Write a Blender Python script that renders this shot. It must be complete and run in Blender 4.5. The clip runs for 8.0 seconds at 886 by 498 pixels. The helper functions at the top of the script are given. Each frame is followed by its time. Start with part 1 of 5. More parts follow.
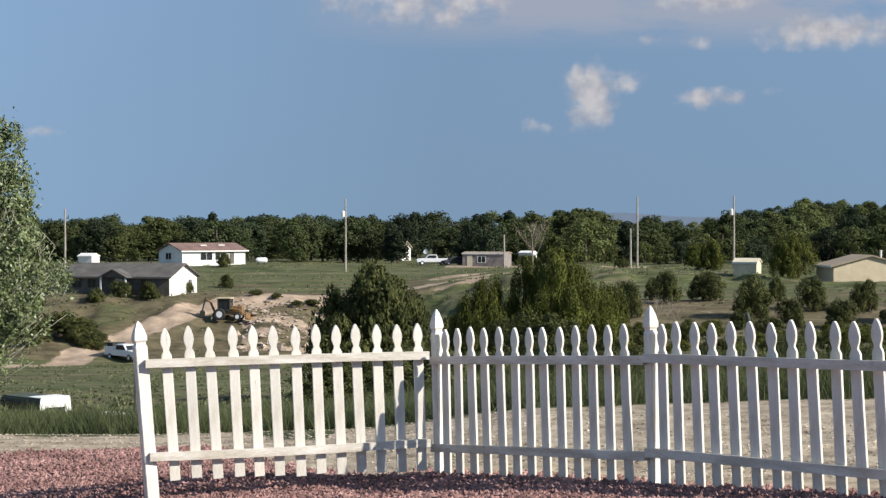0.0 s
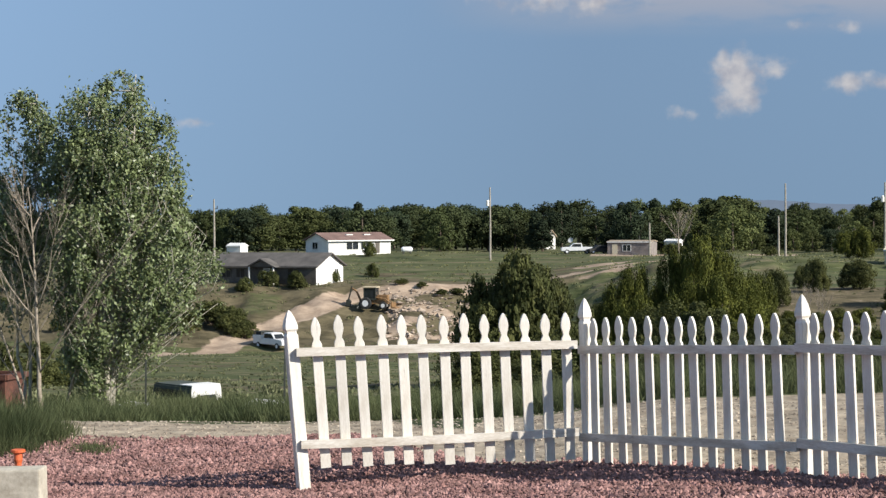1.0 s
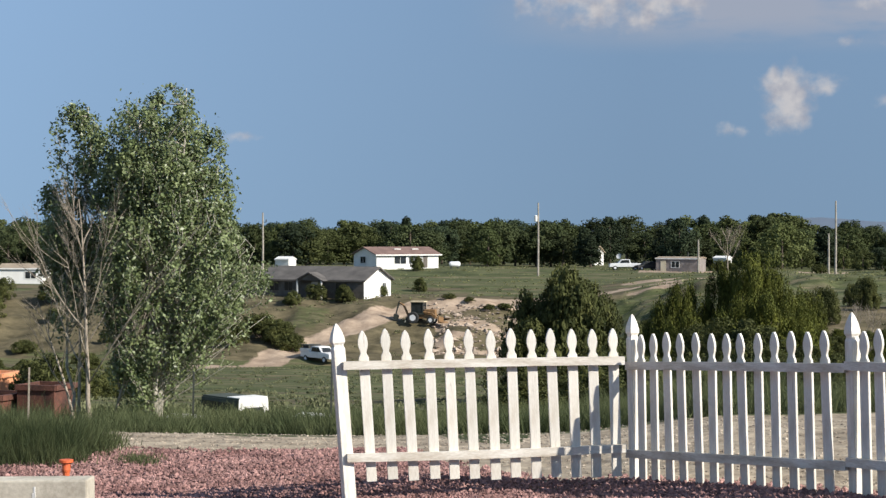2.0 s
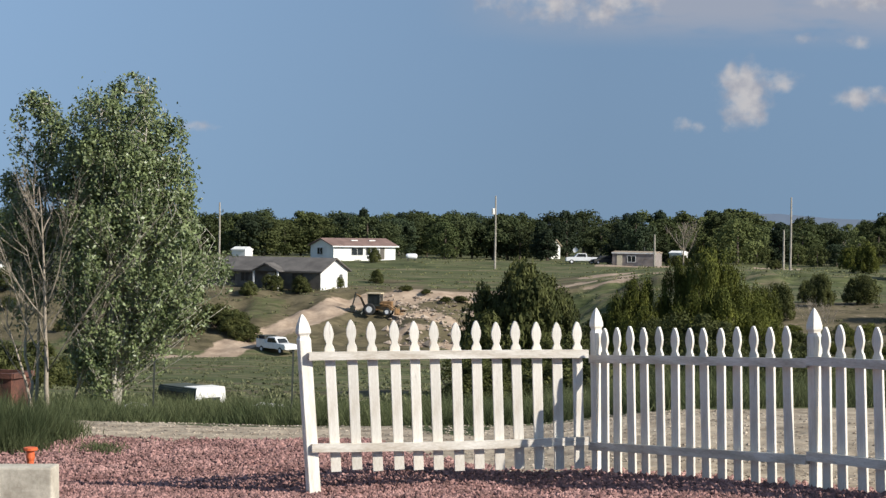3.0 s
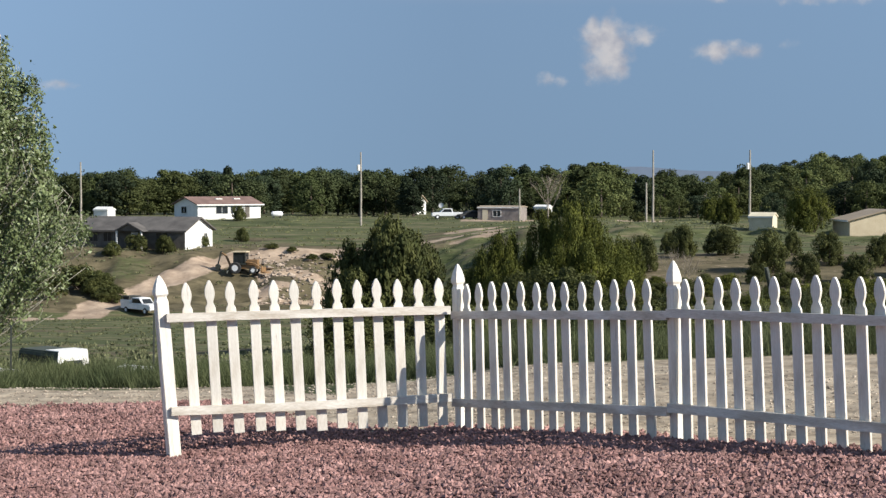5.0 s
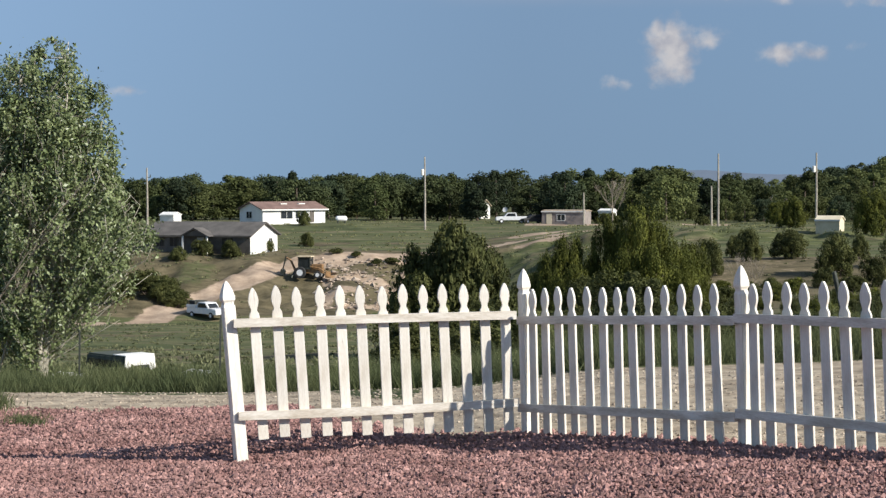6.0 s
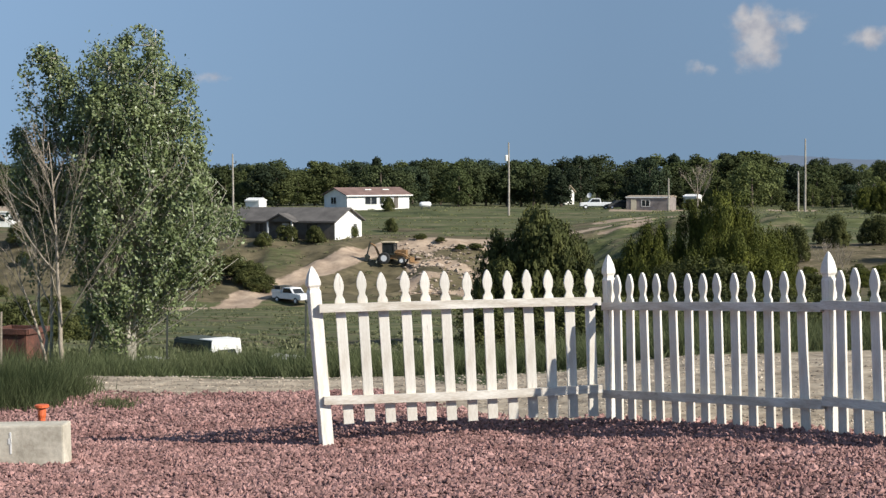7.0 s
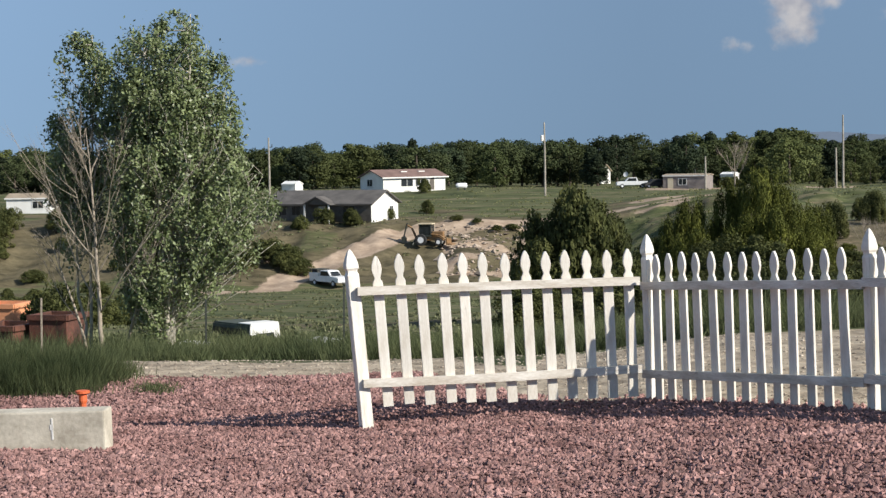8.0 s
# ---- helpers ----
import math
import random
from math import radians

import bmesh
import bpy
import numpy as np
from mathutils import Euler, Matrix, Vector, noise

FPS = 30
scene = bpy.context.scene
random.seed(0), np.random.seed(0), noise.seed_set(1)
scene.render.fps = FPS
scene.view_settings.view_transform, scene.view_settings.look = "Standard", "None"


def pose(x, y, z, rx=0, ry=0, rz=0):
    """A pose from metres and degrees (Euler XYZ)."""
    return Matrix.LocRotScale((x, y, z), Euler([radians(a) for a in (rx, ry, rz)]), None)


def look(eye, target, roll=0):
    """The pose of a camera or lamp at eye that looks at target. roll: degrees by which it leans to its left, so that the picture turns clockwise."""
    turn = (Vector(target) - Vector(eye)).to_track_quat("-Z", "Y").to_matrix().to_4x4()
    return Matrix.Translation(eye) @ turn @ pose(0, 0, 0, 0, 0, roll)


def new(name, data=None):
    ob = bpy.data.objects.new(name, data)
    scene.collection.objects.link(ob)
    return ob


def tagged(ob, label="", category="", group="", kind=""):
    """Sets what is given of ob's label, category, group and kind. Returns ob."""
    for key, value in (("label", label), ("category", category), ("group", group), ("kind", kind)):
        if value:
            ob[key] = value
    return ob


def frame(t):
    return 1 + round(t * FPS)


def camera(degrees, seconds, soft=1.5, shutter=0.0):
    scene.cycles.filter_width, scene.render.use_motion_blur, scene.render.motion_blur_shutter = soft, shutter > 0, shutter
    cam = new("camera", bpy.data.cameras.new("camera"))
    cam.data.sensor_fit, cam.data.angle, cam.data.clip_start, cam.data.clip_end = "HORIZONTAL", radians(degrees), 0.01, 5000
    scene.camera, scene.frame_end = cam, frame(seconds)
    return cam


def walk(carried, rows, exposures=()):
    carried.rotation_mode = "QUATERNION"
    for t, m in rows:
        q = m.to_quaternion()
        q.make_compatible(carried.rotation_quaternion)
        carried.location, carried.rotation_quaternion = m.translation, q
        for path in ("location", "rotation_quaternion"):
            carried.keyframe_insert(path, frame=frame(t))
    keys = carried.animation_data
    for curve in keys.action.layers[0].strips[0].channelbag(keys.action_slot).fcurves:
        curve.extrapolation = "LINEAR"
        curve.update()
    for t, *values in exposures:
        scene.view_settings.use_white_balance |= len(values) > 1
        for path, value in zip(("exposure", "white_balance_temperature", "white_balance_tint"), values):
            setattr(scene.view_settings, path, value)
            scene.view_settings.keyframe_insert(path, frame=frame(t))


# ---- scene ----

# ---- camera ----
cam = camera(29.29, 8.0, soft=1.4)
EYE = 1.63
ROWS = [
    (0.0, 0.000, 0.000, 0.000, 0.000, -0.573, -0.024),
    (0.5, -0.011, -0.024, 0.004, 2.932, -0.921, -0.226),
    (1.0, -0.021, -0.011, 0.003, 4.876, -0.937, -0.298),
    (1.5, -0.013, -0.017, 0.004, 6.183, -0.599, -0.181),
    (1.7, -0.012, 0.006, 0.001, 6.568, -0.460, 0.077),
    (2.8, -0.068, -0.072, -0.001, 5.625, -0.440, 0.762),
    (3.0, -0.078, -0.071, -0.000, 5.042, -0.683, 0.793),
    (3.5, -0.121, -0.011, 0.012, 3.030, -1.350, 0.853),
    (4.0, -0.102, 0.066, 0.008, 1.042, -1.890, 0.573),
    (4.2, -0.082, 0.033, 0.008, 0.493, -2.073, 0.300),
    (5.3, -0.041, 0.061, 0.002, 0.739, -2.131, -0.220),
    (5.5, -0.047, 0.070, 0.005, 1.295, -2.080, -0.198),
    (6.0, -0.054, 0.051, 0.008, 2.666, -1.983, -0.179),
    (6.5, -0.058, 0.093, 0.005, 4.152, -2.115, -0.159),
    (7.0, -0.058, 0.031, 0.009, 5.497, -2.455, -0.223),
    (7.5, -0.059, 0.053, 0.008, 6.126, -2.864, -0.669),
    (8.0, -0.066, 0.054, 0.011, 6.704, -3.076, -0.977),
]
walk(cam, [(t, pose(x, y, EYE + z, 90 + pitch, -roll, yaw)) for t, x, y, z, yaw, pitch, roll in ROWS],
     ((0.0, 0.46), (1.5, 0.46), (3.5, 0.36), (4.0, 0.44), (5.5, 0.48), (6.5, 0.43), (8.0, 0.38)))

# ---- sky and sun ----
SUN_BEARING, SUN_HEIGHT = 115.0, 32.0
world = bpy.data.worlds.new("sky")
scene.world = world
world.use_nodes = True
wn, wl = world.node_tree.nodes, world.node_tree.links
wn.clear()
sky = wn.new("ShaderNodeTexSky")
sky.sky_type, sky.sun_disc = "NISHITA", False
sky.sun_elevation, sky.sun_rotation = radians(SUN_HEIGHT), radians(SUN_BEARING)
sky.altitude, sky.air_density, sky.dust_density, sky.ozone_density = 1500, 0.9, 0.05, 3.0
SKY_STRENGTH, CLOUD_STRENGTH = 0.071, 0.46


def sky_node(kind, *ins, op=None):
    n = wn.new(kind)
    if op:
        n.operation = op
    for k, v in enumerate(ins):
        if isinstance(v, (int, float)):
            n.inputs[k].default_value = v
        elif v is not None:
            wl.new(v, n.inputs[k])
    return n.outputs[0]


def calc(op, *ins):
    return sky_node("ShaderNodeMath", *ins, op=op)


co = wn.new("ShaderNodeTexCoord")
axes = wn.new("ShaderNodeSeparateXYZ")
wl.new(co.outputs["Generated"], axes.inputs[0])
ax, ay, az = axes.outputs
# clear dry air: the haze band at the horizon is left out
lifted = sky_node("ShaderNodeCombineXYZ", ax, ay, calc("MULTIPLY_ADD", calc("MAXIMUM", az, 0.0), 0.45, 0.165))
wl.new(lifted, sky.inputs["Vector"])
# clouds: centre and half size as tangents of bearing and height, weight
CLOUDS = ((0.087, 0.079, 0.017, 0.023, 1.0), (0.091, 0.068, 0.012, 0.010, 0.8), (0.080, 0.093, 0.006, 0.008, 0.8), (0.104, 0.089, 0.018, 0.008, 0.78), (0.150, 0.078, 0.014, 0.007, 0.8), (0.168, 0.080, 0.013, 0.006, 0.7),
          (-0.010, 0.140, 0.058, 0.020, 0.85), (0.159, 0.140, 0.040, 0.011, 0.8), (0.228, 0.117, 0.046, 0.012, 0.85), (0.300, 0.122, 0.050, 0.009, 0.7), (0.147, 0.111, 0.012, 0.004, 0.32), (0.122, 0.114, 0.008, 0.003, 0.3),
          (0.197, 0.084, 0.006, 0.004, 0.3), (0.049, 0.062, 0.007, 0.004, 0.34), (0.062, 0.061, 0.005, 0.003, 0.3), (-0.240, 0.059, 0.014, 0.003, 0.36))
u, v = calc("DIVIDE", ax, calc("MAXIMUM", ay, 0.05)), calc("DIVIDE", az, calc("MAXIMUM", ay, 0.05))
uv = sky_node("ShaderNodeCombineXYZ", u, v, 0.0)


def sky_noise(scale, detail, rough, vector=None):
    n = wn.new("ShaderNodeTexNoise")
    n.inputs["Scale"].default_value, n.inputs["Detail"].default_value, n.inputs["Roughness"].default_value = scale, detail, rough
    wl.new(vector or uv, n.inputs["Vector"])
    return n.outputs["Fac"]


def smooth(value, low, high, top=1.0):
    n = wn.new("ShaderNodeMapRange")
    n.interpolation_type = "SMOOTHSTEP"
    n.inputs["From Min"].default_value, n.inputs["From Max"].default_value, n.inputs["To Max"].default_value = low, high, top
    wl.new(value, n.inputs["Value"])
    return n.outputs[0]


cover = None
for cu, cv, ru, rv, weight in CLOUDS:
    du, dv = calc("DIVIDE", calc("SUBTRACT", u, cu), ru), calc("DIVIDE", calc("SUBTRACT", v, cv), rv)
    blob = calc("MULTIPLY", calc("SUBTRACT", 1.0, calc("ADD", calc("MULTIPLY", du, du), calc("MULTIPLY", dv, dv))), weight)
    cover = blob if cover is None else calc("MAXIMUM", cover, blob)
ragged = calc("ADD", calc("MAXIMUM", cover, -1.0), calc("MULTIPLY_ADD", sky_noise(62, 5, 0.55), 2.8, -1.5))
in_front = calc("GREATER_THAN", ay, 0.3)
ahead = calc("MULTIPLY", smooth(ragged, -0.25, 1.05, 0.82), in_front)
# a thin violet-grey sheet of cloud above the small ones
long_uv = sky_node("ShaderNodeCombineXYZ", calc("MULTIPLY", u, 0.3), v, 0.0)
sheet = calc("MULTIPLY", calc("MULTIPLY", smooth(v, 0.104, 0.130, 0.9), smooth(u, -0.11, 0.02)), smooth(sky_noise(42, 4, 0.55, long_uv), 0.28, 0.55))
sheet = calc("MULTIPLY", sheet, in_front)
clear_sky, cloud_glow, sheet_glow = (wn.new("ShaderNodeBackground") for _ in range(3))
with_sheet, both = wn.new("ShaderNodeMixShader"), wn.new("ShaderNodeMixShader")
paler = wn.new("ShaderNodeHueSaturation")
paler.inputs["Hue"].default_value, paler.inputs["Saturation"].default_value = 0.492, 0.86
wl.new(sky.outputs[0], paler.inputs["Color"])
wl.new(paler.outputs[0], clear_sky.inputs[0])
# the air is a little brighter to both sides, and duller low down in the haze
air = calc("MULTIPLY_ADD", calc("MINIMUM", calc("MAXIMUM", v, 0.0), 0.15), 1.8, 0.86)
wl.new(calc("MULTIPLY", air, calc("MULTIPLY", calc("MULTIPLY_ADD", calc("MINIMUM", calc("ABSOLUTE", u), 0.4), 0.42, 1.0), SKY_STRENGTH)), clear_sky.inputs["Strength"])
puffs = wn.new("ShaderNodeValToRGB")
puffs.color_ramp.elements[0].position, puffs.color_ramp.elements[1].position = 0.36, 0.60
puffs.color_ramp.elements[0].color, puffs.color_ramp.elements[1].color = (0.66, 0.65, 0.72, 1), (1.0, 0.95, 0.94, 1)
wl.new(sky_noise(85, 4, 0.5), puffs.inputs[0])
wl.new(puffs.outputs[0], cloud_glow.inputs["Color"])
cloud_glow.inputs["Strength"].default_value = CLOUD_STRENGTH
sheet_glow.inputs["Color"].default_value, sheet_glow.inputs["Strength"].default_value = (0.66, 0.73, 0.90, 1), CLOUD_STRENGTH * 0.86
wl.new(sheet, with_sheet.inputs[0])
wl.new(clear_sky.outputs[0], with_sheet.inputs[1])
wl.new(sheet_glow.outputs[0], with_sheet.inputs[2])
wl.new(ahead, both.inputs[0])
wl.new(with_sheet.outputs[0], both.inputs[1])
wl.new(cloud_glow.outputs[0], both.inputs[2])
out = wn.new("ShaderNodeOutputWorld")
wl.new(both.outputs[0], out.inputs[0])

sun = new("sun", bpy.data.lights.new("sun", "SUN"))
sun.data.energy, sun.data.angle, sun.data.color = 5.0, radians(0.5), (1.0, 0.95, 0.86)
b, h = radians(SUN_BEARING), radians(SUN_HEIGHT)
sun.matrix_world = look((0, 0, 60), Vector((0, 0, 60)) - Vector((math.sin(b) * math.cos(h), math.cos(b) * math.cos(h), math.sin(h))))


# ---- materials ----
def material(name, dark, light, scale=8.0, rough=0.8, bump=0.2, fine=60.0, metal=0.0, leaf=0.0, spread=0.0, coords="Object", each=0.0, stretch=None, bare=None):
    """Two colours mixed by noise at two scales, with a fine relief; spread varies the brightness piece by piece."""
    m = bpy.data.materials.new(name)
    m.use_nodes = True
    n, l = m.node_tree.nodes, m.node_tree.links
    p = n["Principled BSDF"]
    p.inputs["Roughness"].default_value, p.inputs["Metallic"].default_value = rough, metal
    co = n.new("ShaderNodeTexCoord")
    big, small = n.new("ShaderNodeTexNoise"), n.new("ShaderNodeTexNoise")
    big.inputs["Scale"].default_value, big.inputs["Detail"].default_value = scale, 5
    small.inputs["Scale"].default_value, small.inputs["Detail"].default_value = fine, 3
    mp = n.new("ShaderNodeMapping")
    mp.inputs["Scale"].default_value = stretch or (1, 1, 1)
    l.new(co.outputs[coords], mp.inputs[0])
    for t in (big, small):
        l.new(mp.outputs[0], t.inputs["Vector"])
    add = n.new("ShaderNodeMath")
    add.operation = "MULTIPLY_ADD"
    add.inputs[1].default_value = 0.45
    l.new(small.outputs["Fac"], add.inputs[0])
    l.new(big.outputs["Fac"], add.inputs[2])
    ramp = n.new("ShaderNodeValToRGB")
    ramp.color_ramp.elements[0].position, ramp.color_ramp.elements[1].position = 0.5, 0.95
    ramp.color_ramp.elements[0].color, ramp.color_ramp.elements[1].color = (*dark, 1), (*light, 1)
    l.new(add.outputs[0], ramp.inputs["Fac"])
    colour = ramp.outputs["Color"]
    if bare:
        worn, edge, peel = n.new("ShaderNodeTexNoise"), n.new("ShaderNodeMapRange"), n.new("ShaderNodeMix")
        worn.inputs["Scale"].default_value, worn.inputs["Detail"].default_value, worn.inputs["Roughness"].default_value = 9.0, 8, 0.72
        shift = n.new("ShaderNodeVectorMath")
        who = n.new("ShaderNodeObjectInfo")
        shift.operation = "MULTIPLY_ADD"
        shift.inputs[1].default_value = (31, 17, 23)
        l.new(who.outputs["Random"], shift.inputs[0])
        l.new(mp.outputs[0], shift.inputs[2])
        l.new(shift.outputs[0], worn.inputs["Vector"])
        edge.inputs["From Min"].default_value, edge.inputs["From Max"].default_value, edge.inputs["To Max"].default_value = 0.60, 0.72, 0.75
        l.new(worn.outputs["Fac"], edge.inputs["Value"])
        peel.data_type = "RGBA"
        l.new(edge.outputs[0], peel.inputs["Factor"])
        l.new(colour, peel.inputs[6])
        peel.inputs[7].default_value = (*bare, 1)
        colour = peel.outputs[2]
    if spread:
        geo, hue, mr = n.new("ShaderNodeNewGeometry"), n.new("ShaderNodeHueSaturation"), n.new("ShaderNodeMapRange")
        mr.inputs["To Min"].default_value, mr.inputs["To Max"].default_value = 1 - spread, 1 + spread
        l.new(geo.outputs["Random Per Island"], mr.inputs["Value"])
        l.new(mr.outputs[0], hue.inputs["Value"])
        l.new(colour, hue.inputs["Color"])
        colour = hue.outputs["Color"]
    if each:
        info, hue, mr = n.new("ShaderNodeObjectInfo"), n.new("ShaderNodeHueSaturation"), n.new("ShaderNodeMapRange")
        mr.inputs["To Min"].default_value, mr.inputs["To Max"].default_value = 1 - each, 1 + each
        l.new(info.outputs["Random"], mr.inputs["Value"])
        l.new(mr.outputs[0], hue.inputs["Value"])
        l.new(colour, hue.inputs["Color"])
        colour = hue.outputs["Color"]
    l.new(colour, p.inputs["Base Color"])
    if bump:
        bp = n.new("ShaderNodeBump")
        bp.inputs["Strength"].default_value, bp.inputs["Distance"].default_value = bump, 0.02
        l.new(small.outputs["Fac"], bp.inputs["Height"])
        l.new(bp.outputs[0], p.inputs["Normal"])
    if leaf:
        p.inputs["Specular IOR Level"].default_value = 0.45 if rough < 0.5 else 0.12
        tr, mix = n.new("ShaderNodeBsdfTranslucent"), n.new("ShaderNodeMixShader")
        l.new(colour, tr.inputs["Color"])
        mix.inputs[0].default_value = leaf
        l.new(p.outputs[0], mix.inputs[1])
        l.new(tr.outputs[0], mix.inputs[2])
        l.new(mix.outputs[0], n["Material Output"].inputs["Surface"])
    return m


WHITE_WOOD = material("painted_wood", (0.58, 0.52, 0.43), (0.82, 0.785, 0.715), 7, 0.5, 0.10, 60, each=0.07, stretch=(3, 3, 0.5), bare=(0.36, 0.31, 0.25))
RAIL_WOOD = material("painted_rail_wood", (0.46, 0.39, 0.30), (0.80, 0.755, 0.675), 6, 0.55, 0.10, 60, each=0.05, stretch=(0.6, 3, 3), bare=(0.30, 0.245, 0.185))
COTTONWOOD = material("cottonwood_leaf", (0.062, 0.090, 0.030), (0.250, 0.290, 0.132), 3, 0.42, 0, 30, leaf=0.2, spread=0.35)
BARK = material("bark", (0.28, 0.25, 0.20), (0.52, 0.48, 0.40), 12, 0.9, 0.5, 80)
DEADWOOD = material("dead_wood", (0.21, 0.172, 0.130), (0.39, 0.33, 0.26), 12, 0.9, 0.4, 80)
DARK_BARK = material("dark_bark", (0.07, 0.055, 0.04), (0.16, 0.12, 0.09), 6, 0.9, 0.4, 40)
JUNIPER = material("juniper_needles", (0.017, 0.026, 0.006), (0.140, 0.148, 0.030), 1.6, 0.75, 0, 9, leaf=0.14, spread=0.3, each=0.12)
BUSH = material("bush_leaf", (0.027, 0.036, 0.011), (0.136, 0.140, 0.048), 1.2, 0.7, 0, 9, leaf=0.18, spread=0.3, each=0.15)
SAGE = material("sage_leaf", (0.085, 0.10, 0.050), (0.20, 0.20, 0.11), 2, 0.85, 0, 12, leaf=0.1, spread=0.35)
FAR_LEAF = [material("far_leaf", a, b_, 0.25, 0.8, 0, 1.5, leaf=0.18, spread=0.12, each=0.40) for a, b_ in (
    ((0.035, 0.048, 0.020), (0.091, 0.102, 0.044)), ((0.044, 0.060, 0.022), (0.110, 0.124, 0.048)),
    ((0.024, 0.037, 0.020), (0.062, 0.077, 0.040)), ((0.070, 0.086, 0.030), (0.154, 0.168, 0.062)))]
GRASS = material("grass_blade", (0.055, 0.073, 0.032), (0.165, 0.180, 0.085), 0.7, 0.7, 0, 8, leaf=0.38, spread=0.35)
FIELD = material("field_grass", (0.13, 0.14, 0.060), (0.25, 0.25, 0.125), 0.5, 0.85, 0, 6, leaf=0.25, spread=0.25)
STONE = material("gravel_stone", (0.17, 0.085, 0.075), (0.345, 0.20, 0.178), 3, 0.9, 0.0, 50, spread=0.5)
PEBBLE = material("pebble", (0.20, 0.16, 0.12), (0.46, 0.385, 0.30), 3, 0.9, 0.2, 50, spread=0.5)
CLOD = material("earth_clod", (0.20, 0.155, 0.118), (0.42, 0.335, 0.262), 3, 0.95, 0.1, 20, spread=0.4)
CONCRETE = material("concrete", (0.34, 0.30, 0.235), (0.62, 0.565, 0.46), 5, 0.9, 0.10, 45)
ORANGE = material("orange_plastic", (0.55, 0.10, 0.03), (0.70, 0.15, 0.05), 20, 0.5, 0.05, 90)
ORANGE_PAINT = material("faded_orange_paint", (0.60, 0.25, 0.12), (0.76, 0.36, 0.19), 2, 0.7, 0.1, 20)
RUST = material("rusty_steel", (0.040, 0.020, 0.015), (0.165, 0.062, 0.040), 4, 0.85, 0.4, 30)
STEEL = material("dark_steel", (0.03, 0.035, 0.03), (0.07, 0.075, 0.06), 15, 0.6, 0.1, 60, metal=0.3)
POLE_WOOD = material("pole_wood", (0.24, 0.21, 0.17), (0.42, 0.38, 0.32), 2, 0.9, 0.3, 20)
WHITE_SIDING = material("white_siding", (0.68, 0.66, 0.62), (0.80, 0.79, 0.75), 1, 0.7, 0.05, 8)
GREY_SIDING = material("grey_siding", (0.085, 0.072, 0.060), (0.165, 0.145, 0.122), 1, 0.8, 0.1, 8)
CABIN_SIDING = material("weathered_siding", (0.17, 0.145, 0.13), (0.29, 0.255, 0.235), 1, 0.85, 0.1, 8)
TAN_SIDING = material("tan_stucco", (0.48, 0.39, 0.26), (0.58, 0.49, 0.34), 1, 0.85, 0.1, 8)
CREAM = material("cream_siding", (0.55, 0.48, 0.34), (0.68, 0.61, 0.46), 1, 0.85, 0.1, 8)
DARK_ROOF = material("dark_shingle", (0.068, 0.061, 0.056), (0.135, 0.122, 0.110), 0.8, 0.9, 0.3, 9)
RED_ROOF = material("red_shingle", (0.13, 0.080, 0.066), (0.23, 0.145, 0.12), 0.6, 0.9, 0.3, 7)
TAN_ROOF = material("tan_shingle", (0.26, 0.20, 0.14), (0.36, 0.29, 0.21), 0.8, 0.9, 0.3, 9)
CAR_WHITE = material("white_car_paint", (0.70, 0.70, 0.70), (0.80, 0.80, 0.80), 2, 0.3, 0, 9)
RUBBER = material("black_rubber", (0.015, 0.015, 0.015), (0.04, 0.04, 0.04), 9, 0.8, 0.1, 40)
YELLOW = material("yellow_machine_paint", (0.13, 0.075, 0.035), (0.32, 0.18, 0.075), 3, 0.55, 0.1, 20)
GLASS = material("window_glass", (0.015, 0.018, 0.02), (0.03, 0.035, 0.04), 2, 0.08, 0, 9)
DARK_GREEN = material("dark_green_panel", (0.035, 0.045, 0.032), (0.075, 0.085, 0.062), 3, 0.8, 0.1, 20)
# the blue of distance haze is put into this base colour
HAZED_HILL = material("hazed_far_hill", (0.17, 0.215, 0.30), (0.20, 0.25, 0.34), 0.004, 1.0, 0, 0.05)


# ---- mesh helpers ----
def solid(bm):
    bmesh.ops.recalc_face_normals(bm, faces=bm.faces)
    return bm


def mesh_of(name, bm, mat, smooth=False):
    me = bpy.data.meshes.new(name)
    bm.to_mesh(me)
    bm.free()
    me.materials.append(mat)
    if smooth:
        me.shade_smooth()
    return me


def part(name, bm, mat, parent=None, label="", smooth=False):
    ob = new(name, bm if isinstance(bm, bpy.types.Mesh) else mesh_of(name, bm, mat, smooth))
    ob.parent = parent
    return tagged(ob, label)


def thing(name, label, category, place=(0, 0, 0), turn=0, group="", kind=""):
    ob = new(name)
    ob.matrix_basis = pose(*place, 0, 0, turn)
    return tagged(ob, label, category, group, kind)


def box(bm, x0, x1, y0, y1, z0, z1, bevel=0.0):
    vs = [bm.verts.new((x, y, z)) for x in (x0, x1) for y in (y0, y1) for z in (z0, z1)]
    fs = [bm.faces.new([vs[i] for i in q]) for q in ((0, 1, 3, 2), (4, 6, 7, 5), (0, 4, 5, 1), (2, 3, 7, 6), (0, 2, 6, 4), (1, 5, 7, 3))]
    if bevel:
        bmesh.ops.bevel(bm, geom=list({e for f in fs for e in f.edges}), offset=bevel, segments=2, profile=0.6, affect="EDGES")
    return bm


def boxes(*rows, bevel=0.0):
    bm = bmesh.new()
    for r in rows:
        box(bm, *r, bevel=bevel)
    return bm


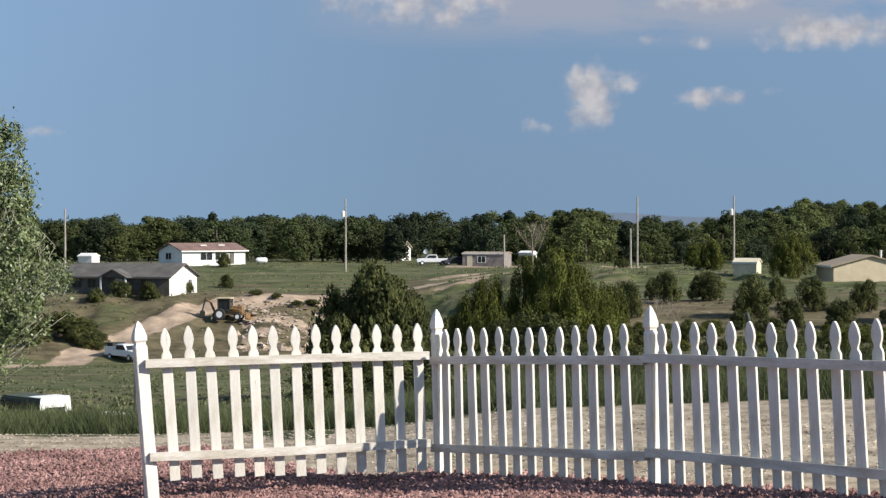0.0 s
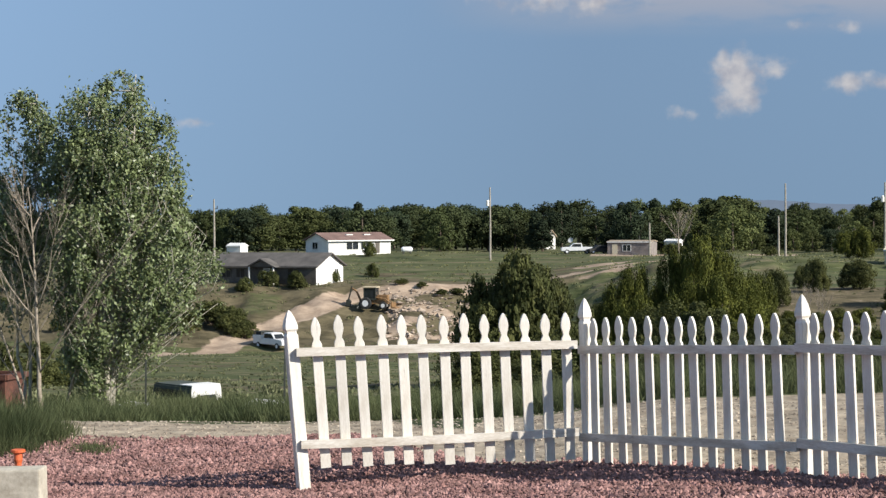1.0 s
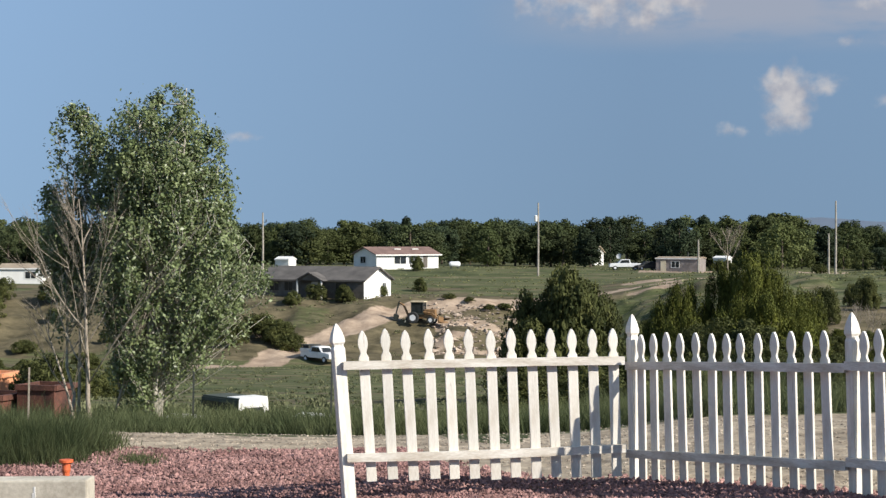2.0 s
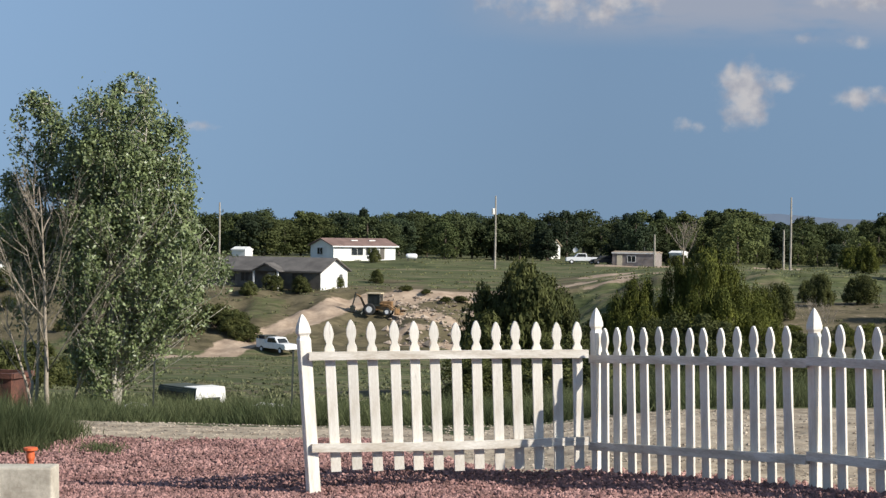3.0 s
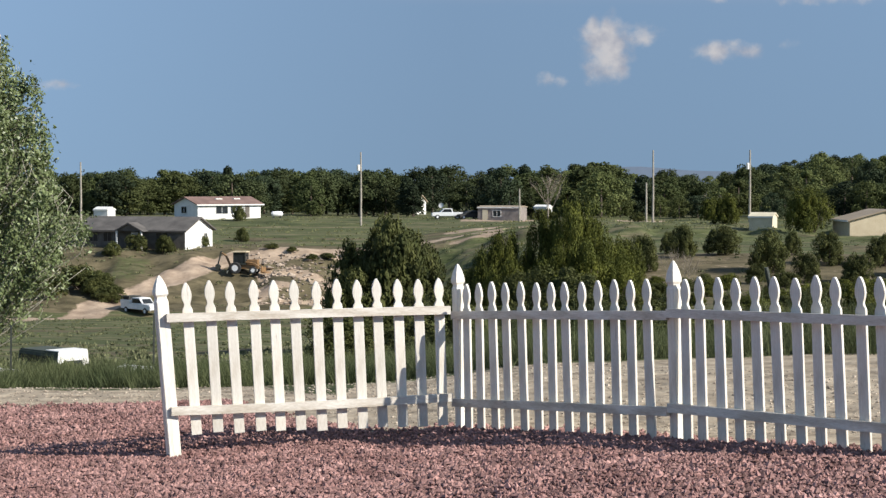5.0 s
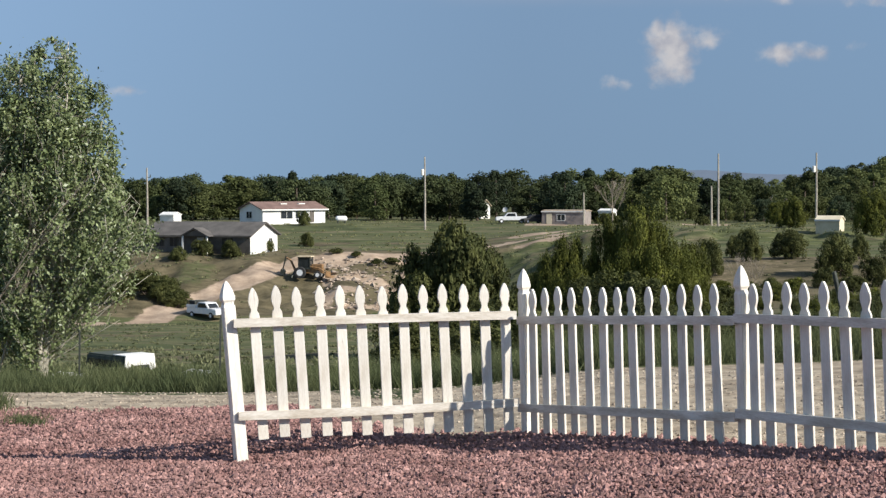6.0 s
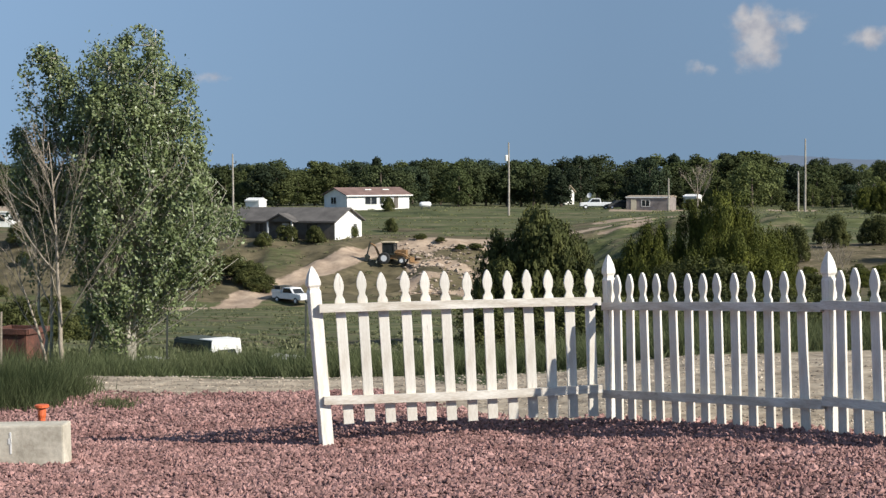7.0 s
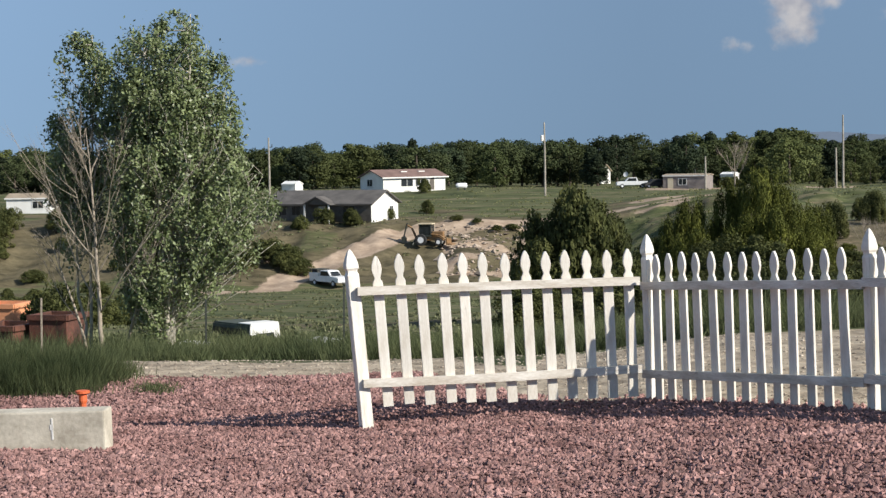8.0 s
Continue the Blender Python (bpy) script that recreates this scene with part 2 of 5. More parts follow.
def prism(outline, depth, axis="y", start=0.0):
    """A plate: an outline of (a, z) drawn out along y or x."""
    bm = bmesh.new()
    put = (lambda a, z, q: (a, q, z)) if axis == "y" else (lambda a, z, q: (q, a, z))
    f = [bm.verts.new(put(a, z, start)) for a, z in outline]
    g = [bm.verts.new(put(a, z, start + depth)) for a, z in outline]
    bm.faces.new(f), bm.faces.new(g)
    for i in range(len(f)):
        j = (i + 1) % len(f)
        bm.faces.new((f[i], f[j], g[j], g[i]))
    return solid(bm)


def tube(bm, path, radii, sides=7):
    """A round bar along a path, tapering by its radii, closed at both ends."""
    rings, path = [], [Vector(p) for p in path]
    for i, p in enumerate(path):
        d = (path[min(i + 1, len(path) - 1)] - path[max(i - 1, 0)]).normalized()
        a = d.cross(Vector((0.31, 0.95, 0.05))).normalized()
        c = d.cross(a)
        rings.append([bm.verts.new(p + radii[i] * (math.cos(k * math.tau / sides) * a + math.sin(k * math.tau / sides) * c)) for k in range(sides)])
    for r, s in zip(rings, rings[1:]):
        for k in range(sides):
            bm.faces.new((r[k], r[(k + 1) % sides], s[(k + 1) % sides], s[k]))
    bm.faces.new(rings[0]), bm.faces.new(rings[-1])
    return bm


def raw_mesh(name, verts, faces, mat):
    """A mesh from arrays; faces all have the same number of corners."""
    me = bpy.data.meshes.new(name)
    n, k = faces.shape
    me.vertices.add(len(verts))
    me.vertices.foreach_set("co", np.ascontiguousarray(verts, dtype=np.float32).ravel())
    me.loops.add(n * k)
    me.loops.foreach_set("vertex_index", np.ascontiguousarray(faces, dtype=np.int32).ravel())
    me.polygons.add(n)
    me.polygons.foreach_set("loop_start", np.arange(0, n * k, k, dtype=np.int32))
    me.update(calc_edges=True)
    me.validate()
    me.shade_flat()
    if mat:
        me.materials.append(mat)
    return me


def leaf_mesh(name, at, size, mat, rng, lift=0.0, long=1.6, heads=None, outs=None, loose=0.6):
    """Small pointed leaves at the given places; lift stands them up, heads gives their directions, outs the way that they face."""
    n = len(at)
    a = rng.normal(size=(n, 3)) if heads is None else heads + rng.normal(size=(n, 3)) * 0.35
    a[:, 2] += lift
    a /= np.linalg.norm(a, axis=1)[:, None]
    side = rng.normal(size=(n, 3))
    if outs is not None:
        face = outs / (np.linalg.norm(outs, axis=1)[:, None] + 1e-9) + rng.normal(size=(n, 3)) * loose
        face /= np.linalg.norm(face, axis=1)[:, None] + 1e-9
        a -= face * np.sum(a * face, axis=1)[:, None]
        a /= np.linalg.norm(a, axis=1)[:, None] + 1e-9
        side = face
    c = np.cross(a, side)
    c /= np.linalg.norm(c, axis=1)[:, None] + 1e-9
    s = (size * rng.uniform(0.6, 1.35, n))[:, None]
    v = np.stack([at - a * s * long / 2, at + c * s / 2 - a * s * 0.1, at + a * s * long / 2, at - c * s / 2 - a * s * 0.1], 1).reshape(-1, 3)
    return raw_mesh(name, v, np.arange(4 * n).reshape(n, 4), mat)


def polar(mrad, d):
    """x, y of a place by its bearing in thousandths (to the right of straight ahead) and its distance ahead."""
    return mrad * 0.001 * d, d


# ---- ground ----
LEFT = ((0, 0.1), (9, 0.02), (11, -0.05), (14, -0.07), (16, -0.2), (20, -0.75), (25, -1.25), (40, -2.6), (60, -4.7), (100, -7.9), (140, -10.4), (188, -13.1),
        (198, -11.4), (208, -9.0), (217, -6.6), (230, -6.1), (260, -5.2), (290, -3.8), (330, -3.9), (400, -4.6), (700, -4.5), (1500, -6), (4500, -10))
RIGHT = ((0, 0.1), (9, 0.12), (11, 0.02), (14, 0.03), (16, -0.05), (20, -0.5), (25, -1.0), (40, -2.0), (60, -3.2), (100, -4.9), (130, -6.0), (143, -4.6),
         (160, -4.2), (185, -4.5), (200, -4.35), (215, -3.8), (235, -3.6), (260, -3.9), (290, -4.2), (330, -4.3), (400, -3.4), (700, 6.5), (1500, 11), (4500, -10))


def ease(a, b_, v):
    v = np.clip((v - a) / (b_ - a), 0, 1)
    return v * v * (3 - 2 * v)


def lump(x, y, scale, seed):
    return noise.noise(Vector((x / scale, y / scale, seed)))


def ground_z(x, y):
    d = max(math.hypot(x, y) if y < 0 else y, 0.0)
    q = 1000 * x / max(d, 1.0) if y > 0 else 0.0
    w = float(ease(-60, 60, q))
    l = float(np.interp(d, [p[0] for p in LEFT], [p[1] for p in LEFT]))
    r = float(np.interp(d, [p[0] for p in RIGHT], [p[1] for p in RIGHT]))
    if d > 400:
        r = -3.4 + (r + 3.4) * (0.12 + 0.88 * float(ease(150, 215, q)))
    z = l * (1 - w) + r * w
    near = 1 - float(ease(13, 22, d))
    z += near * 0.043 * max(min(x, 3.5), -2.7)
    z += near * 0.012 * lump(x, y, 0.7, 3)
    z -= 0.085 * math.exp(-((x + 4.0) / 1.15) ** 2 - ((y - 12.0) / 0.95) ** 2)
    z += float(ease(16, 40, d)) * (0.10 * lump(x, y, 3, 5) + 0.35 * lump(x, y, 14, 8))
    z += float(ease(185, 200, d) * (1 - ease(212, 222, d))) * (1.1 * lump(x, y, 6, 2) + 0.55 * lump(x, y, 2.3, 9))
    return z


ROAD = [polar(q, d) for q, d in ((-262, 176), (-225, 188), (-198, 198), (-161, 207), (-143, 212), (-118, 214.5), (-68, 217.5), (-8, 222), (40, 232))]


def off_road(x, y):
    best = 1e9
    for (ax, ay), (bx, by) in zip(ROAD, ROAD[1:]):
        k = max(0, min(1, ((x - ax) * (bx - ax) + (y - ay) * (by - ay)) / ((bx - ax) ** 2 + (by - ay) ** 2)))
        best = min(best, math.hypot(x - ax - k * (bx - ax), y - ay - k * (by - ay)))
    return best


POST = [Vector((-1.902, 11.0, 0)), Vector((-0.023, 11.5, 0)), Vector((1.266, 10.1, 0)), Vector((2.555, 8.7, 0))]


def gravel_edge(x, y):
    """How far inside the gravel a place lies (below 0: outside)."""
    if x < POST[0].x:
        e = 13.9
    elif x < POST[1].x:
        k = (x - POST[0].x) / (POST[1].x - POST[0].x)
        e = 13.9 * (1 - k) ** 2 + 11.6 * (1 - (1 - k) ** 2)
    else:
        e = 11.6 - 1.086 * (x - POST[1].x)
    return e + 0.25 * lump(x, y, 0.8, 11) + 0.12 * lump(x, y, 0.25, 12) - y


rings = [0.6 * i for i in range(1, 14)] + [8 + 0.12 * i for i in range(70)]
while rings[-1] < 180:
    rings.append(rings[-1] * 1.02 + 0.1)
rings += [rings[-1] + 0.7 * i for i in range(1, 90)]
while rings[-1] < 4500:
    rings.append(rings[-1] * 1.05)
turns = [math.atan(0.001 * q) for q in np.arange(-435, 345, 3.0)]
turns += [turns[-1] + (math.tau + turns[0] - turns[-1]) * i / 60 for i in range(1, 60)]
gv, masks = [(0, 0, ground_z(0, 0))], [(1, 0, 0, 0)]
for d in rings:
    for a in turns:
        y = d if abs(a) < 0.42 else d * math.cos(a)
        x = d * math.tan(a) if y == d else d * math.sin(a)
        gv.append((x, y, ground_z(x, y)))
        q = 1000 * x / d
        g = gravel_edge(x, y) if d < 30 else -9
        gravel = float(ease(-0.06, 0.06, g))
        sand = float(ease(-4.4 if x > 0 else -2.6, -3.2 if x > 0 else -1.5, g + 0.5 * lump(x, y, 1.1, 14))) if d < 30 else 0.0
        if -1.0 < x < 9 and 8 < d < 18:
            sand = max(sand, 1 - float(ease(15.3, 16.2, d + 0.6 * lump(x, y, 1.2, 14))))
        road = 0.0
        if 170 < d < 245 and -280 < q < 60:
            road = 1 - float(ease(1.6, 3.2, off_road(x, y) + 0.8 * lump(x, y, 2.5, 4)))
            if -118 < q < -50 and 194 < d < 219:
                road = max(road, float(ease(-0.3, 0.15, lump(x, y, 5, 6))))
        if 215 < d < 240 and -10 < q < 30:
            road = max(road, float(ease(-0.1, 0.2, lump(x, y, 6, 6))))
        dirt = 0.0
        if 190 < d < 240:
            dirt = float(ease(-0.25, 0.3, lump(x, y, 9, 7) + (0.5 if q < -100 and d < 229 else -0.15 if q < 60 else -0.45)))
        if 100 < d < 150 and q > 40:
            dirt = max(dirt, float(ease(-0.4, 0.3, lump(x, y, 8, 7)) * ease(40, 80, q)))
            dirt = max(dirt, 0.9 * float(ease(80, 100, q) * ease(112, 126, d) * (1 - ease(143, 150, d))))
            road = max(road, 0.3 * float(ease(-0.25, 0.2, lump(x, y, 6, 21)) * ease(60, 100, q) * ease(112, 122, d)))
        if 45 < d < 130 and q > 95:
            dirt = max(dirt, 0.5 + 0.4 * float(ease(-0.3, 0.3, lump(x, y, 7, 19))))
        if 20 < d < 190:
            dirt = max(dirt, 0.7 * float(ease(0.05, 0.4, lump(x * 0.3, y, 9, 17))))
        if q < -95 and 200 < d < 231:
            dirt = max(dirt, 0.45)
        if -125 < q < -48 and 194 < d < 222:
            dirt = max(dirt, 0.75)
        if 279 < d < 292 and (2 < q < 48 or 92 < q < 122) and off_road(x, y) > 5:
            road = float(ease(279, 281, d) * (1 - ease(285, 287, d)))
        masks.append((gravel, sand, road, dirt))
nt = len(turns)
gf = [(1 + i * nt + k, 1 + i * nt + (k + 1) % nt, 1 + (i + 1) * nt + (k + 1) % nt, 1 + (i + 1) * nt + k) for i in range(len(rings) - 1) for k in range(nt)]
gme = bpy.data.meshes.new("ground")
gme.from_pydata(gv, [], gf + [(0, 1 + (k + 1) % nt, 1 + k) for k in range(nt)])
gme.shade_smooth()
for i, key in enumerate(("gravel", "sand", "road", "dirt")):
    at = gme.attributes.new(key, "FLOAT", "POINT")
    at.data.foreach_set("value", [m[i] for m in masks])


def ground_material():
    m = bpy.data.materials.new("ground")
    m.use_nodes = True
    n, l = m.node_tree.nodes, m.node_tree.links
    p = n["Principled BSDF"]
    p.inputs["Roughness"].default_value = 0.95
    p.inputs["Specular IOR Level"].default_value = 0.15
    co = n.new("ShaderNodeTexCoord")

    def tint(dark, light, scale, lo=0.35, hi=0.65, squash=1.0):
        mp, t, r = n.new("ShaderNodeMapping"), n.new("ShaderNodeTexNoise"), n.new("ShaderNodeValToRGB")
        mp.inputs["Scale"].default_value = (squash, 1, 1)
        l.new(co.outputs["Object"], mp.inputs[0])
        l.new(mp.outputs[0], t.inputs["Vector"])
        t.inputs["Scale"].default_value, t.inputs["Detail"].default_value, t.inputs["Roughness"].default_value = scale, 9, 0.72
        r.color_ramp.elements[0].position, r.color_ramp.elements[1].position = lo, hi
        r.color_ramp.elements[0].color, r.color_ramp.elements[1].color = (*dark, 1), (*light, 1)
        l.new(t.outputs["Fac"], r.inputs["Fac"])
        return r.outputs["Color"]

    green = tint((0.026, 0.038, 0.013), (0.128, 0.138, 0.060), 0.55, 0.34, 0.66, 0.28)
    dry = tint((0.085, 0.074, 0.038), (0.25, 0.215, 0.130), 0.9, 0.32, 0.68, 0.3)
    streak, patch = tint((0, 0, 0), (1, 1, 1), 0.36, 0.50, 0.62, 0.16), n.new("ShaderNodeMix")
    patch.data_type = "RGBA"
    l.new(streak, patch.inputs["Factor"])
    l.new(green, patch.inputs[6])
    l.new(dry, patch.inputs[7])
    colour = patch.outputs[2]
    for key, c in (("dirt", tint((0.042, 0.037, 0.020), (0.180, 0.148, 0.088), 0.6, 0.32, 0.68, 0.5)), ("road", tint((0.24, 0.175, 0.125), (0.47, 0.36, 0.265), 0.5)),
                   ("sand", tint((0.20, 0.160, 0.115), (0.50, 0.415, 0.31), 3.0)), ("gravel", tint((0.050, 0.027, 0.025), (0.15, 0.085, 0.078), 30.0))):
        at, mix = n.new("ShaderNodeAttribute"), n.new("ShaderNodeMix")
        at.attribute_name, mix.data_type = key, "RGBA"
        rag, mul, cut = n.new("ShaderNodeTexNoise"), n.new("ShaderNodeMath"), n.new("ShaderNodeMapRange")
        rag.inputs["Scale"].default_value, rag.inputs["Detail"].default_value, rag.inputs["Roughness"].default_value = (1.3 if key in ("dirt", "road") else 6.0), 8, 0.75
        l.new(co.outputs["Object"], rag.inputs["Vector"])
        mul.operation = "MULTIPLY_ADD"
        mul.inputs[1].default_value = 1.5 if key in ("dirt", "road") else 0.5
        l.new(rag.outputs["Fac"], mul.inputs[0])
        l.new(at.outputs["Fac"], mul.inputs[2])
        half = 0.5 + 0.5 * mul.inputs[1].default_value
        cut.inputs["From Min"].default_value, cut.inputs["From Max"].default_value = half - 0.16, half + 0.16
        l.new(mul.outputs[0], cut.inputs["Value"])
        l.new(cut.outputs[0], mix.inputs["Factor"])
        l.new(colour, mix.inputs[6])
        l.new(c, mix.inputs[7])
        colour = mix.outputs[2]
    l.new(colour, p.inputs["Base Color"])
    t, bp = n.new("ShaderNodeTexNoise"), n.new("ShaderNodeBump")
    t.inputs["Scale"].default_value, t.inputs["Detail"].default_value = 6, 8
    l.new(co.outputs["Object"], t.inputs["Vector"])
    bp.inputs["Strength"].default_value, bp.inputs["Distance"].default_value = 0.6, 0.08
    l.new(t.outputs["Fac"], bp.inputs["Height"])
    l.new(bp.outputs[0], p.inputs["Normal"])
    return m


gme.materials.append(ground_material())
ground = tagged(new("ground", gme), "pink gravel yard dropping to a grassy valley with a dirt road", "ground", kind="structure")


# ---- picket fence ----
def picket_mesh():
    half = [(0.0335, 0.0), (0.0335, 0.815), (0.030, 0.829), (0.022, 0.842), (0.0195, 0.853), (0.022, 0.866), (0.029, 0.886), (0.033, 0.910), (0.031, 0.936), (0.024, 0.962), (0.014, 0.985), (0.005, 0.998)]
    bm = prism(half + [(-a, z) for a, z in reversed(half)], 0.019)
    bmesh.ops.bevel(bm, geom=[e for e in bm.edges if abs(e.verts[0].co.y - e.verts[1].co.y) < 1e-6], offset=0.002, segments=1, affect="EDGES")
    return mesh_of("picket", bm, WHITE_WOOD)


def post_mesh():
    bm = bmesh.new()
    levels = ((0.046, -0.25), (0.046, 0.955), (0.037, 0.972), (0.037, 0.985), (0.048, 1.0), (0.048, 1.02), (0.036, 1.065), (0.018, 1.105), (0.004, 1.125))
    loops = [[bm.verts.new((sx * w, sy * w, z)) for sx, sy in ((-1, -1), (1, -1), (1, 1), (-1, 1))] for w, z in levels]
    for r, s in zip(loops, loops[1:]):
        for k in range(4):
            bm.faces.new((r[k], r[(k + 1) % 4], s[(k + 1) % 4], s[k]))
    bm.faces.new(loops[0]), bm.faces.new(loops[-1])
    bmesh.ops.bevel(bm, geom=[e for e in bm.edges if abs(e.verts[0].co.z - e.verts[1].co.z) > 0.5], offset=0.004, segments=2, affect="EDGES")
    return mesh_of("fence_post", solid(bm), WHITE_WOOD)


PICKET, POST_MESH = picket_mesh(), post_mesh()
POST_BASE = (-0.070, -0.02, 0.065, 0.15)
POST_LEAN = (-4.5, -1.6, -1.8, -3.0)
headings = [math.degrees(math.atan2(b_.y - a.y, b_.x - a.x)) for a, b_ in zip(POST, POST[1:])]
for i, p in enumerate(POST):
    ob = new("fence_post", POST_MESH)
    back = 0.024 if i == 0 else 0.044
    ob.matrix_basis = pose(p.x + back * 0.18, p.y + back, POST_BASE[i], 0, POST_LEAN[i], 0) @ pose(0, 0, 0, 0, 0, (26, -57, -57, -57)[i])
    ob.scale = (0.86, 0.86, 1) if i == 0 else (0.70, 0.70, 1)
    tagged(ob, ("white-painted wooden fence post with a pointed top, leaning in gravel", "white-painted wooden fence post at the bend of the picket fence",
                "white-painted wooden fence post between two shaded fence panels", "white-painted wooden fence post at the end of the fence")[i], "fence post", "posts of the picket fence")

# first and last picket along the panel, lean at both, foot heights at both, upper edges of the top and bottom rails at both ends
PANELS = (
    (0.165, 1.825, -3.7, -2.0, 0.015, 0.01, (0.805, 0.823), (0.199, 0.233), "sunlit white picket fence panel with peeling paint, leaning over gravel"),
    (0.063, 1.690, -2.2, -2.8, -0.02, 0.07, (0.780, 0.893), (0.186, 0.319), "shaded white picket fence panel standing behind gravel"),
    (0.055, 1.720, -2.6, -4.4, 0.09, 0.175, (0.900, 0.963), (0.336, 0.390), "shaded white picket fence panel with sunlit picket edges"),
)
rng = random.Random(4)
for i, (s0, s1, l0, l1, z0, z1, upper, lower, label) in enumerate(PANELS):
    a, b_ = POST[i], POST[i + 1]
    length = (b_ - a).length
    panel = thing("picket_fence", label, "fence", (a.x, a.y, 0), headings[i], "panels of the picket fence")
    for k in range(13):
        f = k / 12
        ob = part("picket", PICKET, None, panel)
        ob.matrix_basis = pose((0.078 if k == 0 and i else s0 + (s1 - s0) * f) + rng.uniform(-0.006, 0.006), 0.0, z0 + (z1 - z0) * f + rng.uniform(-0.008, 0.008), rng.uniform(-0.6, 0.6), l0 + (l1 - l0) * f + rng.uniform(-0.35, 0.35), rng.uniform(-1.5, 1.5))
    for (za, zb), name in ((upper, "top_rail"), (lower, "bottom_rail")):
        shift = -math.tan(radians((l0 + l1) / -2)) * za
        x0, x1 = (0.004 + shift * 0.9 if i == 0 else -0.042 + shift * 0.4), length - (0.062 if i == 0 else 0.050) + shift * (0.5 if i == 0 else 0.4)
        bm = bmesh.new()
        n = 12
        lo = []
        for j in range(n + 1):
            f = j / n
            x = x0 + (x1 - x0) * f
            z = za + (zb - za) * f - 0.054 + 0.004 * math.sin(3 * f + i) - (0.012 * math.sin(math.pi * f) if name == "bottom_rail" and i == 0 else 0)
            lo.append([bm.verts.new((x, y, z + dz)) for y, dz in ((-0.042, 0), (-0.002, 0), (-0.002, 0.054), (-0.042, 0.054))])
        for r, s in zip(lo, lo[1:]):
            for q in range(4):
                bm.faces.new((r[q], r[(q + 1) % 4], s[(q + 1) % 4], s[q]))
        bm.faces.new(lo[0]), bm.faces.new(lo[-1])
        part(name, solid(bm), RAIL_WOOD, panel)


# ---- houses ----
def window(parent, x, z, w, h_, y, face="front", mat=None):
    """A framed window or door on a front wall (y) or on an end wall (x)."""
    def put(a0, a1, q0, q1, z0, z1):
        return (a0, a1, q0, q1, z0, z1) if face == "front" else (q0, q1, a0, a1, z0, z1)
    s = -1 if y <= 0 or face == "front" else 1
    q = sorted((y, y + s * 0.06))
    fr = part("window", boxes(put(x - w / 2 - 0.08, x - w / 2, *q, z - 0.08, z + h_ + 0.08), put(x + w / 2, x + w / 2 + 0.08, *q, z - 0.08, z + h_ + 0.08),
                              put(x - w / 2, x + w / 2, *q, z - 0.08, z), put(x - w / 2, x + w / 2, *q, z + h_, z + h_ + 0.08), put(x - 0.03, x + 0.03, *q, z, z + h_)), mat or WHITE_SIDING, parent)
    q2 = sorted((y + s * 0.01, y + s * 0.03))
    part("pane", boxes(put(x - w / 2, x - 0.03, *q2, z, z + h_), put(x + 0.03, x + w / 2, *q2, z, z + h_)), GLASS, fr)


def gabled(name, label, at, turn, L, W, H, rise, wall, roof, end_wall=None, hip=0.0, over=0.45):
    """A house with its ridge along its own x, the front at -y."""
    x, y = at
    z = min(ground_z(x + a, y + c) for a in (-3, 3) for c in (-3, 3)) - 0.25
    ob = thing(name, label, "house", (x, y, z), turn)
    H += 0.25
    part("wall", boxes((-L / 2, L / 2, -W / 2, W / 2, 0, H)), wall, ob)
    for sx in (-1, 1):
        g = prism([(-W / 2, H), (W / 2, H), (0, H + rise * (1 - hip * 0))], 0.12, "x", sx * (L / 2 - 0.06) - 0.06) if not hip else None
        if g:
            part("gable", g, end_wall or wall, ob)
    if end_wall:
        part("end_wall", boxes((L / 2 + 0.003, L / 2 + 0.05, -W / 2, W / 2, 0, H)), end_wall, ob)
    lx = L / 2 + over
    slope = rise / (W / 2)
    dz = slope * over
    bm = bmesh.new()
    t = 0.16
    rl = lx - hip
    up = [(-lx, -W / 2 - over, H - dz), (lx, -W / 2 - over, H - dz), (rl, 0, H + rise), (-rl, 0, H + rise), (-lx, W / 2 + over, H - dz), (lx, W / 2 + over, H - dz)]
    a = [bm.verts.new((p[0], p[1], p[2] + t)) for p in up]
    c = [bm.verts.new(p) for p in up]
    for q in ((0, 1, 2, 3), (3, 2, 5, 4), (1, 5, 2), (0, 3, 4)):
        if len(q) == 3 and not hip:
            continue
        bm.faces.new([a[k] for k in q]), bm.faces.new([c[k] for k in reversed(q)])
    ring = (0, 1, 5, 4) if hip else (0, 1, 2, 5, 4, 3)
    for k in range(len(ring)):
        m, n_ = ring[k], ring[(k + 1) % len(ring)]
        bm.faces.new((a[m], c[m], c[n_], a[n_]))
    part("roof", solid(bm), roof, ob)
    part("fascia", boxes((-lx, lx, -W / 2 - over - 0.05, -W / 2 - over - 0.003, H - dz - 0.06, H - dz + 0.14)), WHITE_SIDING if wall is not GREY_SIDING else GREY_SIDING, ob)
    return ob, H


